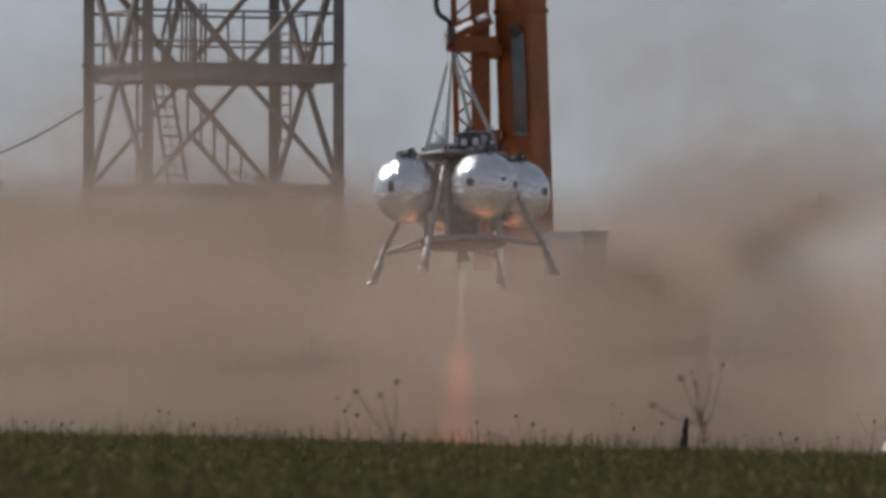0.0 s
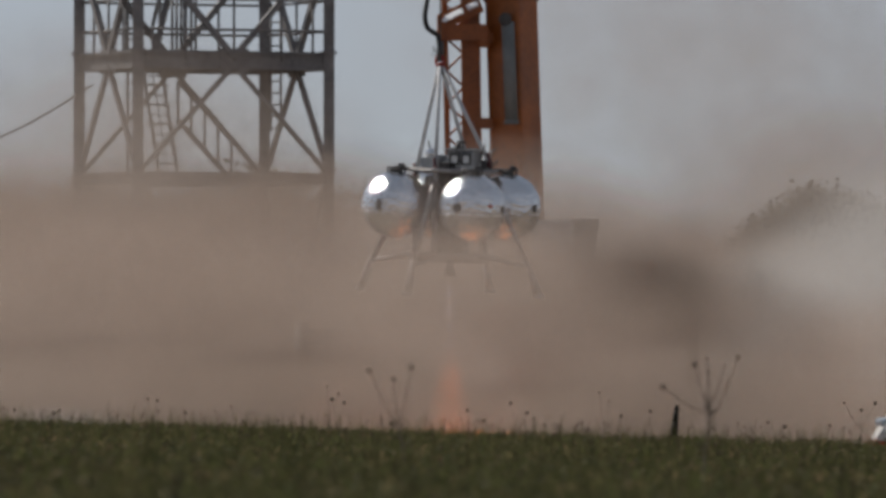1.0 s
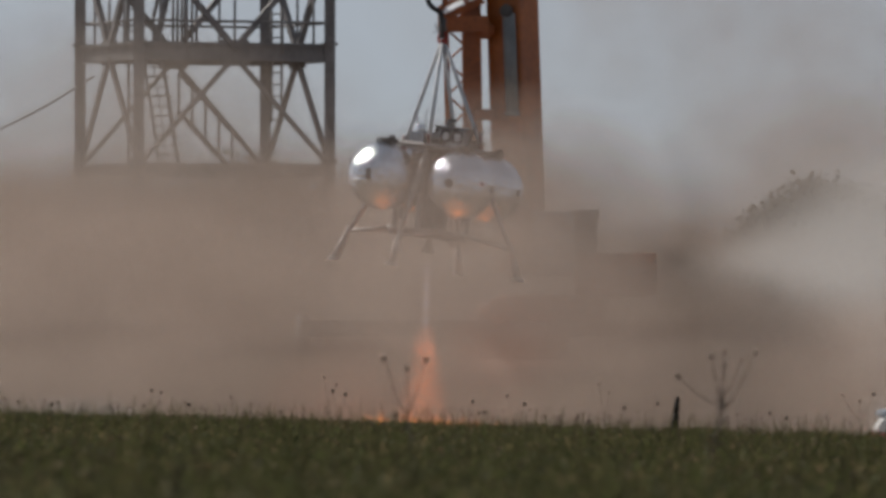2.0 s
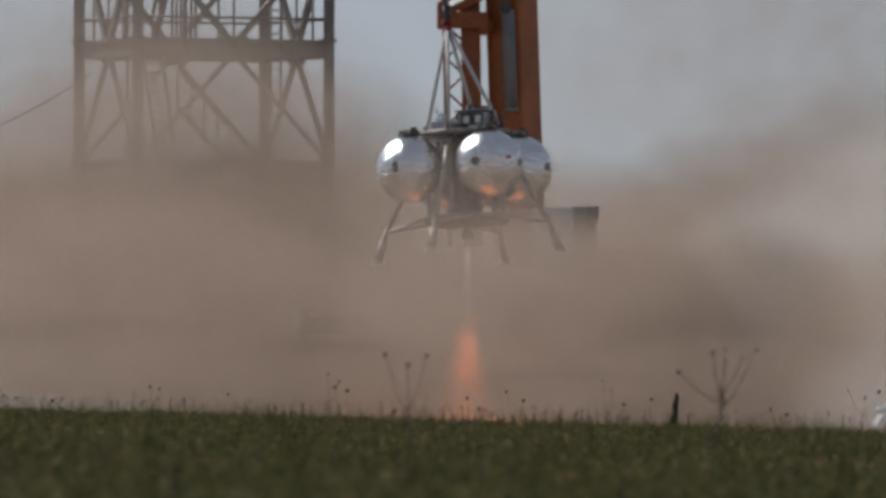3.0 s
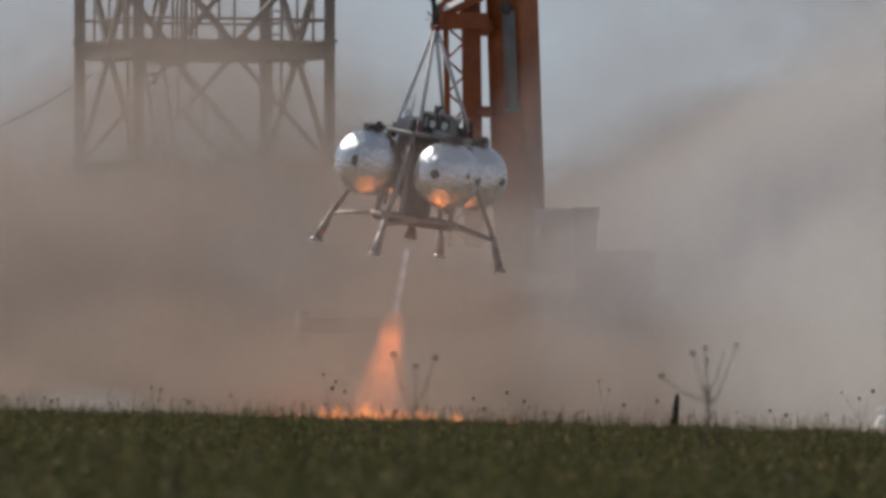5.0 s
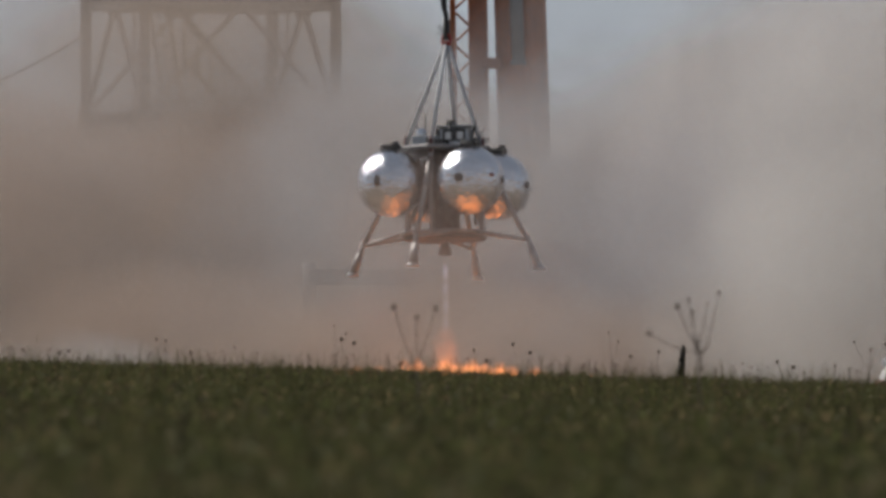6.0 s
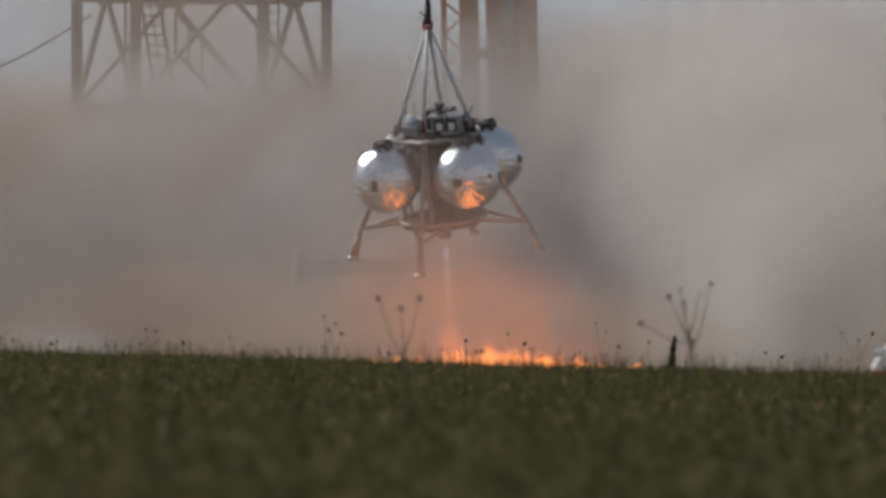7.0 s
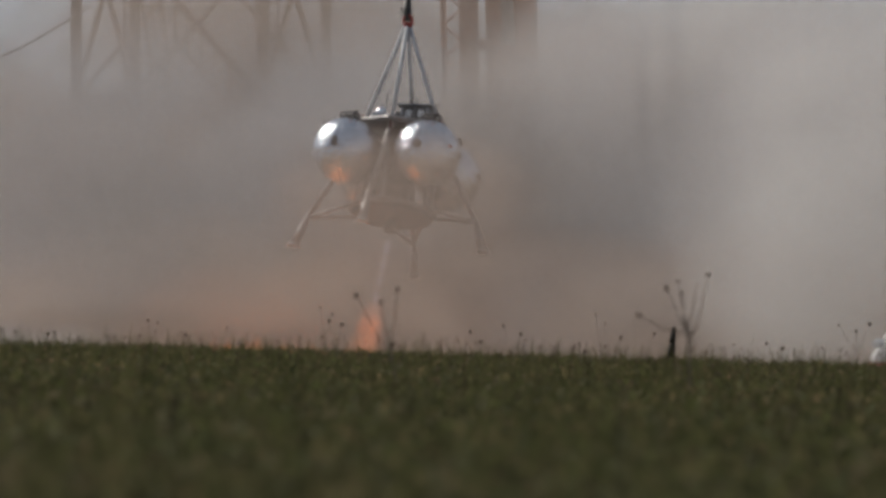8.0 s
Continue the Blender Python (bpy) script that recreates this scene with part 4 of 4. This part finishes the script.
    dust("white steam along the ground", white, 118.4, 140, 40, [(0, 60, 780), (3.0, 180, 775), (5.5, 60, 770), (8, 90, 765)], 0.3, 3)


# ---- exhaust and fire ----
def plume():
    root = thing("exhaust_plume", "orange rocket exhaust with pale shock beads", "flame")
    hot = cloud_mat("exhaust flame", (1, 1, 1), 0.24, (1.0, 0.25, 0.08), 3.2, 0.7, 1.3, 1.6)
    pale = cloud_mat("pale shock beads", (1, 1, 1), 0.13, (0.75, 0.72, 0.95), 1.1, 0.3, 2.0, 1.0)
    faint = cloud_mat("faint jet", (1, 1, 1), 0.06, (0.9, 0.65, 0.6), 0.8, 0.3, 2.0, 1.0)
    blob_part("jet", faint, (0, 0, -0.85), (0.11, 0.11, 0.95), root, 1)
    for k in range(4):
        blob_part("shock_bead", pale, (0, 0, -0.22 - 0.3 * k), (0.06, 0.06, 0.17), root, k)
    for k, (zz, r, h) in enumerate(((-1.75, 0.28, 0.65), (-2.1, 0.36, 0.7), (-2.4, 0.44, 0.7), (-2.75, 0.54, 0.7), (-3.1, 0.66, 0.6))):
        blob_part("flame", hot, (0, 0, zz), (r, r, h), root, k)
    return root


def fire():
    root = thing("ground_fire", "orange fire spreading on the ground under the lander", "fire")
    hot = cloud_mat("ground flame", (1, 1, 1), 0.24, (1.0, 0.27, 0.055), 22.0, 0.85, 1.6, 1.7)
    rng = random.Random(5)
    for k in range(56):
        x = rng.gauss(0, 1.0)
        h = rng.uniform(0.12, 0.36) * (1.2 - min(0.8, abs(x) / 3.0))
        blob_part("flame", hot, (x, rng.uniform(-1.6, 2.4), h * 0.35), (rng.uniform(0.08, 0.24), 0.15, h), root, k, rng.uniform(-30, 30))
    blob_part("flame_sheet", hot, (0, 0.4, 0.02), (1.8, 2.0, 0.16), root, 2)
    return root


def fire_glow():
    root = thing("fire_glow_puffs", "soft orange glow of firelit dust, given as emission", "fire")
    # stands for flame light on drifting dust: the puffs emit the orange themselves
    fume = cloud_mat("firelight glow", (1, 1, 1), 0.10, (1.0, 0.27, 0.10), 1.1, 0.8, 1.5, 1.6)
    low = cloud_mat("low firelight glow", (1, 1, 1), 0.30, (1.0, 0.31, 0.10), 2.4, 0.8, 1.7, 1.6)
    for k, (x, y, zz, w, h) in enumerate(((0, -0.6, 0.5, 1.9, 1.1), (-0.6, 0.4, 0.9, 1.3, 1.5), (0.6, 0.0, 0.9, 1.3, 1.5), (0.1, 0.3, 0.5, 2.4, 1.0), (-0.7, 0.2, 1.5, 2.3, 2.0))):
        blob_part("fume", fume, (x, y, zz), (w, 0.5, h), root, k)
    for k in range(7):
        blob_part("low_fume", low, (-1.3 + 0.43 * k, 0.2 * (k % 3), 0.15), (0.5, 0.3, 0.34 + 0.08 * (k % 3)), root, k)
    return root


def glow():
    root = thing("glowing_dust", "wide brownish red dust emitting a glow in place of firelight", "fire")
    # the fire's light on this dust is made by the puffs' own emission
    m = cloud_mat("dust with own firelight glow", (1, 1, 1), 0.11, (1.0, 0.31, 0.15), 0.72, 0.8, 1.8, 1.2)
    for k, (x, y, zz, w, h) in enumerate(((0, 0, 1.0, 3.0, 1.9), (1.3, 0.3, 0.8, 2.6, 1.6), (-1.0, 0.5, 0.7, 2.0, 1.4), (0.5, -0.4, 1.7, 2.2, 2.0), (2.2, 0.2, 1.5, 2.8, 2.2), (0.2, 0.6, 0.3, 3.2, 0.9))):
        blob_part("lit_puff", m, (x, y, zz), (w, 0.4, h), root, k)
    return root


# ---- trees ----
def tree(x, top, d, spread, seed):
    rng = random.Random(seed)
    base = spot(x, 740, d)
    base.z = slope(base.x) * 0.3
    height = spot(x, top, d).z - base.z
    root = thing("tree", "dark broad-crowned tree in dusty haze", "tree", Matrix.Translation(base), "trees behind the field")
    bm = B()
    tube(bm, (0, 0, -0.1), (0.1, 0, height * 0.45), 0.28, 0.17, seg=9)
    tips = []
    for k in range(9):
        a = rng.uniform(0, 6.28)
        r = rng.uniform(0.25, 0.9) * spread
        tip = Vector((r * math.cos(a), r * math.sin(a), height * rng.uniform(0.5, 0.9)))
        tube(bm, (0.05, 0, height * rng.uniform(0.25, 0.45)), tip, 0.12, 0.03, seg=6)
        tips.append(tip)
    tips += [Vector((0, 0, height * 0.85)), Vector((0.3 * spread, 0, height * 0.78)), Vector((-0.35 * spread, 0, height * 0.74))]
    part("trunk", bm, M["bark"], root)
    bm = B()
    for tip in tips:
        for _ in range(170 if d > 300 else 420):
            o = Vector((rng.gauss(0, 1), rng.gauss(0, 1), rng.gauss(0, 0.75))) * (spread * 0.21)
            c = tip + o
            c.z = min(c.z, height * 1.02)
            u = Vector((rng.gauss(0, 1), rng.gauss(0, 1), rng.gauss(0, 1))).normalized()
            v = u.orthogonal().normalized()
            w = rng.uniform(0.10, 0.26) * (1 if d > 300 else 0.5)
            vs = [bm.verts.new(c + u * w), bm.verts.new(c + v * w * 0.6), bm.verts.new(c - u * w), bm.verts.new(c - v * w * 0.6 + Vector((0, 0, 0.05)))]
            bm.faces.new(vs)
    part("crown", bm, M["leaf"], root)
    return root


def trees():
    for k, (x, top, d, sp) in enumerate(((-70, 330, 330, 4.2), (60, 345, 345, 3.8), (170, 318, 335, 3.6), (330, 325, 340, 4.0), (450, 312, 350, 3.8), (560, 330, 335, 3.6), (660, 365, 345, 3.2),
                                         (1090, 440, 350, 3.0), (1240, 425, 345, 3.2), (1392, 362, 230, 1.7), (1455, 318, 232, 2.1), (1540, 350, 234, 2.0), (1660, 360, 330, 3.6))):
        tree(x, top, d, sp, 40 + k)


# ---- parked car at the edge of the field ----
def car():
    d = 126.0
    x0 = spot(1557, 740, d).x
    zg = slope(x0 + 1.5)
    root = thing("parked_car", "white and red car parked behind the grass", "car", Matrix.Translation((x0, d, zg)))

    def shell(profile, w, bevel):
        bm = B()
        a = [bm.verts.new((x, -w / 2, z)) for x, z in profile]
        f = bm.faces.new(a)
        ext = bmesh.ops.extrude_face_region(bm, geom=[f])
        bmesh.ops.translate(bm, vec=(0, w, 0), verts=[v for v in ext["geom"] if isinstance(v, bmesh.types.BMVert)])
        bmesh.ops.recalc_face_normals(bm, faces=bm.faces)
        bmesh.ops.bevel(bm, geom=bm.edges[:], offset=bevel, segments=2, affect="EDGES")
        return bm
    part("lower_body", shell([(0.0, 0.15), (-0.03, 0.30), (0.04, 0.37), (4.3, 0.38), (4.35, 0.15)], 1.7, 0.03), M["carred"], root, "red lower body")
    part("upper_body", shell([(0.04, 0.375), (0.12, 0.52), (0.40, 0.90), (0.75, 1.02), (1.2, 1.42), (2.9, 1.45), (3.7, 1.0), (4.3, 0.95), (4.32, 0.385)], 1.66, 0.04), M["white"], root, "white bodywork")
    for sy in (-1, 1):
        part("headlight", ball(B(), 0.1, (0.2, 0.6 * sy, 0.66), (1, 1.4, 0.8)), M["glass"], root)
        part("side_window", box(B(), (1.5, 0.02, 0.32), (2.05, 0.835 * sy, 1.2), (0, 0, 0), 0.005), M["black"], root)
        part("side_stripe", box(B(), (0.16, 0.012, 0.1), (0.42, 0.838 * sy, 0.74), (0, -35, 0), 0.002), M["dark"], root)
        for wx in (0.8, 3.5):
            bm = B()
            tube(bm, (wx, 0.72 * sy, 0.3), (wx, 0.88 * sy, 0.3), 0.3, seg=24)
            w = part("wheel", bm, M["black"], root)
            part("rim", tube(B(), (wx, 0.87 * sy, 0.3), (wx, 0.9 * sy, 0.3), 0.18, seg=18), M["silver"], w)
    return root


# ---- field edge ----
def stake():
    d = 117.0
    base, tip = spot(1206, 812, d), spot(1215, 738, d)
    base.z = slope(base.x)
    rows = [(0.0, 0.085), (0.2, 0.082), (0.45, 0.066), (0.7, 0.048), (0.9, 0.036), (1.0, 0.02)]
    bm = B()
    h = tip.z - base.z
    lean = tip.x - base.x
    rng = random.Random(2)
    for (f0, r0), (f1, r1) in zip(rows, rows[1:]):
        tube(bm, (lean * f0 + rng.uniform(-.004, .004), 0, h * f0), (lean * f1, 0, h * f1), r0, r1, seg=9)
    for v in bm.verts:
        v.co += Vector((noise.noise(v.co * 22), noise.noise(v.co * 25 + Vector((3, 0, 0))), 0)) * 0.008
    ob = part("wooden_stake", bm, M["stake"])
    ob.matrix_world = Matrix.Translation(base)
    return tagged(ob, "charred dark tapered stake standing in the grass", "stake")


def weed(x, top, d, heads, seed, spread=0.12, thick=0.0035, tips=()):
    """Dry seed weed: a stem that forks to small round heads."""
    rng = random.Random(seed)
    base = spot(x, 740, d)
    base.z = slope(base.x)
    h = spot(x, top, d).z - base.z
    root = thing("dry_weed", "dry brown weed with round seed heads in the grass", "weed", Matrix.Translation(base), "weeds along the field edge")
    bend = rng.uniform(-0.05, 0.05)
    fork = Vector((bend, 0, h * rng.uniform(0.5, 0.65)))
    if tips:
        fork = spot(*tips[0], d) - base
        ends = [spot(*p, d) - base for p in tips[1:]]
    else:
        ends = []
        for k in range(heads):
            f = (k + 0.5) / heads * 2 - 1 if heads > 1 else rng.uniform(-0.4, 0.4)
            ends.append(Vector((bend + f * spread + rng.uniform(-0.05, 0.05), rng.uniform(-0.05, 0.05), h * (1 - rng.uniform(0, 0.3) * (k > 0)))))
    part("stem", tube(B(), (0, 0, -0.03), fork, thick * 1.4, thick, seg=6), M["weed"], root)
    for tip in ends:
        start = fork * rng.uniform(0.8, 1.0)
        mid = start.lerp(tip, 0.5) + Vector((0.05 * (tip.x - start.x), 0, -0.012))
        part("branch", tube(tube(B(), start, mid, thick * 0.8, thick * 0.7, seg=5), mid, tip, thick * 0.7, thick * 0.4, seg=5), M["weed"], root)
        r = rng.uniform(0.009, 0.02) * (d / 100) * (1.75 if tips else 1.25)
        bm = ball(B(), r, tip, (1, 1, 1.15), 9, 7)
        for k in range(9):
            w = Vector((rng.gauss(0, 1), rng.gauss(0, 1), rng.gauss(0, 1))).normalized()
            tube(bm, tip + w * r * 0.8, tip + w * r * 1.5, r * 0.16, 0.001, seg=4)
        part("seed_head", bm, M["weed"], root)
    for k in range(9):
        f = rng.uniform(0.25, 0.98)
        s = rng.choice((-1, 1))
        p = fork * f
        part("leaf", tube(B(), p, p + Vector((s * rng.uniform(0.02, 0.09), rng.uniform(-0.05, 0.05), rng.uniform(0.0, 0.1))), thick * rng.uniform(0.8, 2.0), thick * 0.2, seg=4), M["weed"], root)
    return root


SWAY = []


def weeds():
    tall = weed(1250, 650, 47, 5, 1, 0.34, 0.005, ((1274, 738), (1268, 657), (1271, 679), (1323, 653), (1300, 668), (1246, 666), (1190, 706)))
    SWAY.append((tall, ((0, -8), (0.5, -5), (1.0, 0), (1.5, 5), (3.0, 6), (3.5, 8), (4.0, 5), (5.5, -4), (6.5, -10.6), (7.0, -8), (8.0, -8.6))))
    forked = weed(748, 665, 48, 4, 8, 0.24, 0.005, ((748, 750), (709, 669), (749, 689), (783, 674)))
    SWAY.append((forked, ((0, -17), (1.0, -8), (1.5, -4), (3.5, -2), (5.5, 1), (6.5, -4), (7.0, -4), (8.0, -12))))
    spots = ((96, 752, 1), (126, 748, 1), (205, 755, 1), (283, 727, 2), (341, 752, 1), (433, 740, 2), (461, 752, 1), (597, 704, 2), (622, 728, 2), (711, 770, 1), (851, 747, 1), (876, 765, 1),
             (936, 736, 2), (955, 762, 1), (1086, 716, 2), (1110, 758, 1), (1164, 750, 1), (1044, 782, 1), (1322, 770, 1), (1491, 775, 1), (1540, 734, 3), (1395, 768, 2), (30, 745, 2), (520, 765, 1), (1000, 772, 1))
    rng = random.Random(9)
    for k, (x, y, n) in enumerate(spots):
        w = weed(x, y, rng.uniform(104, 116), n, 20 + k, 0.06 + 0.06 * n, 0.0035)
        a = rng.uniform(2, 5)
        SWAY.append((w, tuple((t, a * math.sin(2.1 * t + k)) for t in (0, 0.8, 1.6, 2.4, 3.2, 4.0, 4.8, 5.6, 6.4, 7.2, 8.0))))


def flower():
    base = spot(299, 740, 27)
    base.z = slope(base.x)
    top = spot(299, 953, 27) - base
    root = thing("wildflower", "small pale yellow wildflower among the grass", "flower", Matrix.Translation(base))
    part("stem", tube(B(), (0, 0, -0.02), top, 0.003, seg=6), M["weed"], root)
    for k in range(8):
        a = k * math.pi / 4
        b = ball(B(), 0.0095, (0, 0, 0), (1.8, 0.9, 0.8), 8, 6)
        b.transform(Matrix.Translation(top) @ pose(0, 0, 0, 0, -25, math.degrees(a)) @ Matrix.Translation((0.009, 0, 0)))
        part("petal", b, M["petal"], root)
    part("flower_eye", ball(B(), 0.010, top, (1, 1, 0.7), 8, 6), M["petal"], root)


def seed_heads():
    """Countless brown seed heads that stand in the grass."""
    rng = np.random.default_rng(12)
    bm = B()
    for k in range(1300):
        d = math.exp(rng.uniform(math.log(20), math.log(118))) if k < 800 else rng.uniform(92, 118)
        x = rng.uniform(-1, 1) * (0.06 * d + 0.5)
        h = rng.uniform(0.22, 0.39) if k % 5 else rng.uniform(0.36, 0.56)
        z = slope(x)
        r = rng.uniform(0.005, 0.011) * (0.6 + d / 130)
        beam(bm, (x, d, z), (x + rng.uniform(-0.04, 0.04), d, z + h), 0.004)
        b = bmesh.new()
        bmesh.ops.create_icosphere(b, subdivisions=1, radius=r)
        b.transform(Matrix.Translation((x + 0.0, d, z + h)) @ Matrix.Diagonal((1, 1, 1.5, 1)))
        join(bm, b)
    tagged(part("seed_heads", bm, M["seed"]), "brown dry seed heads standing in the grass", "seed heads", kind="stuff")


# ---- motion ----
LAND_ROWS = [(0.0, 817.9, 339.9, -4.2, -2.5, -23.1), (0.5, 819.8, 369.5, -0.6, -0.8, -23.6), (1.0, 816.2, 385.8, 1.6, 2.7, -24.9), (1.5, 796.4, 382.3, 1.2, 6.0, -23.3),
             (1.7, 786.8, 374.0, 0.4, 7.4, -20.0), (2.8, 820.0, 342.9, -6.7, -1.1, -20.3), (3.0, 840.0, 342.5, -2.8, -3.5, -21.7), (3.5, 862.3, 327.7, 1.3, -3.2, -23.1),
             (4.0, 851.9, 308.1, 5.4, -1.8, -21.4), (4.2, 836.0, 300.5, 6.3, 3.2, -19.1), (5.3, 751.9, 373.3, -4.3, 9.1, -19.3), (5.5, 755.5, 399.0, -6.6, 8.1, -19.4),
             (6.0, 791.5, 455.0, -3.5, -1.9, -19.0), (6.5, 821.4, 450.3, 12.9, -10.0, -18.2), (7.0, 796.9, 443.5, 13.2, -2.1, -16.6), (7.5, 745.6, 453.7, -11.4, 4.6, -17.2),
             (8.0, 725.6, 451.8, -16.0, 2.0, -16.1)]
APEX = [(0, 800, 98), (0.5, 799, 119), (1.0, 797, 139), (1.5, 795, 131), (1.7, 797, 130), (2.8, 803, 105), (3.0, 810, 97), (3.5, 805, 90), (4.0, 809, 73), (4.2, 799, 66),
        (5.3, 778, 137), (5.5, 772, 154), (6.0, 795, 202), (6.5, 771, 202), (7.0, 778, 194), (7.5, 780, 199), (8.0, 744, 198)]
STRIKE = [800, 804, 812, 764, 752, 835, 840, 905, 855, 862, 655, 672, 795, 935, 821, 682, 660]
FIRES = [(0, 805, 141.5), (1.0, 815, 141), (1.5, 725, 139), (1.7, 715, 139), (2.3, 770, 142), (2.8, 815, 141), (3.0, 840, 141), (3.5, 960, 139), (4.0, 980, 139), (4.2, 940, 139), (4.8, 740, 140), (5.3, 590, 139),
         (5.5, 640, 139), (5.7, 665, 139), (6.1, 855, 140), (6.3, 985, 138), (6.5, 1030, 138), (6.7, 1015, 138), (7.0, 880, 138), (7.2, 770, 139), (7.5, 660, 140), (8.0, 470, 139.5)]
FIRE_GLOW_AT = [(0, 800, 146), (1.0, 815, 142), (1.5, 725, 138), (1.7, 715, 138), (2.3, 770, 141), (2.8, 815, 142), (3.0, 840, 140), (3.5, 1045, 127.6), (4.0, 1050, 128.2), (4.2, 975, 128.8), (4.8, 740, 134), (5.3, 565, 143),
            (5.5, 630, 143), (5.7, 655, 143), (6.1, 855, 141), (6.3, 1020, 124), (6.5, 1085, 121.5), (6.7, 1060, 121.5), (7.0, 905, 129), (7.2, 790, 132), (7.5, 670, 142), (8.0, 500, 139.5)]

GLOW_AT = [(0, 800, 147, -0.6), (1.5, 780, 147, -0.6), (2.8, 850, 147, -0.7), (3.1, 900, 146, -0.7), (3.35, 965, 137, -0.6), (3.6, 1000, 132, -0.4), (4.0, 980, 135, -0.6), (4.3, 900, 145, -0.8), (5.3, 640, 149, -0.8), (6.0, 880, 147, -0.6),
           (6.3, 1060, 131, -0.2), (6.5, 1130, 122.6, -0.1), (6.7, 1180, 122.2, 0.1), (6.85, 1120, 130, -0.2), (7.0, 1000, 147, -0.8), (8.0, 700, 149, -0.8)]


def motions():
    for ob, rows in MOVING:
        walk(ob, rows)
    for ob, rows in SWAY:
        at = ob.matrix_world.translation.copy()
        walk(ob, [(t, Matrix.Translation(at) @ pose(0, 0, 0, 0, a, 0)) for t, a in rows])
    D = 140.0
    craft, straps, cable, jet = [], [], [], []
    for (t, x, y, rx, ry, rz), (_, ax, ay), hit in zip(LAND_ROWS, APEX, STRIKE):
        m = Matrix.Translation(spot(x, y, D)) @ pose(0, 0, 0, rx, ry, rz)
        craft.append((t, m))
        deck = m @ Vector((0, 0, 0.62))
        up = (spot(ax, ay, D) - deck).normalized()
        apex = deck + up * SLING
        spin = Vector((0, 0, 1)).rotation_difference(up).to_matrix().to_4x4()
        straps.append((t, Matrix.Translation(apex) @ spin @ pose(0, 0, 0, 0, 0, rz)))
        cable.append((t, Matrix.Translation(apex)))
        bell = m @ Vector((0, 0, -1.3))
        ground_at = Vector(((hit - 784) / FOCAL * D, D + 0.2, 0))
        jet.append((t, Matrix.Translation(bell) @ Vector((0, 0, 1)).rotation_difference((bell - ground_at).normalized()).to_matrix().to_4x4()))
    walk(LANDER, craft)
    walk(SLINGS, straps)
    walk(HOIST, cable)
    walk(PLUME, jet)
    walk(HOSE[0], [(t, pose(0, 0, 0, 0, 0, a)) for t, a in ((0, 0), (4.2, 0), (5.5, 12), (5.8, 65), (6.5, 84), (8.0, 90))])
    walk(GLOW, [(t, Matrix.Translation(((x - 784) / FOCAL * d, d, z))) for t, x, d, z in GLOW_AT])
    walk(FIRE_GLOW, [(t, Matrix.Translation(((x - 784) / FOCAL * d, d, slope((x - 784) / FOCAL * d) - 1.5 * min(1.0, max(0.0, (d - 124) / 14))))) for t, x, d in FIRE_GLOW_AT])
    walk(FIRE, [(t, Matrix.Translation(((x - 784) / FOCAL * d, d, slope((x - 784) / FOCAL * d) + (0.12 if 6.2 < t < 7.1 else 0.06) - (0.16 if t < 1.2 or 2 < t < 3.2 else 0.12 if t > 7.3 else 0.0)))) for t, x, d in FIRES])


ground()
grass()
tower()
crane()
LANDER = lander()
SLINGS = sling()
HOIST = hoist()
PLUME = plume()
FIRE = fire()
FIRE_GLOW = fire_glow()
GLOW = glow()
trees()
car()
stake()
weeds()
flower()
seed_heads()
dusts()
motions()
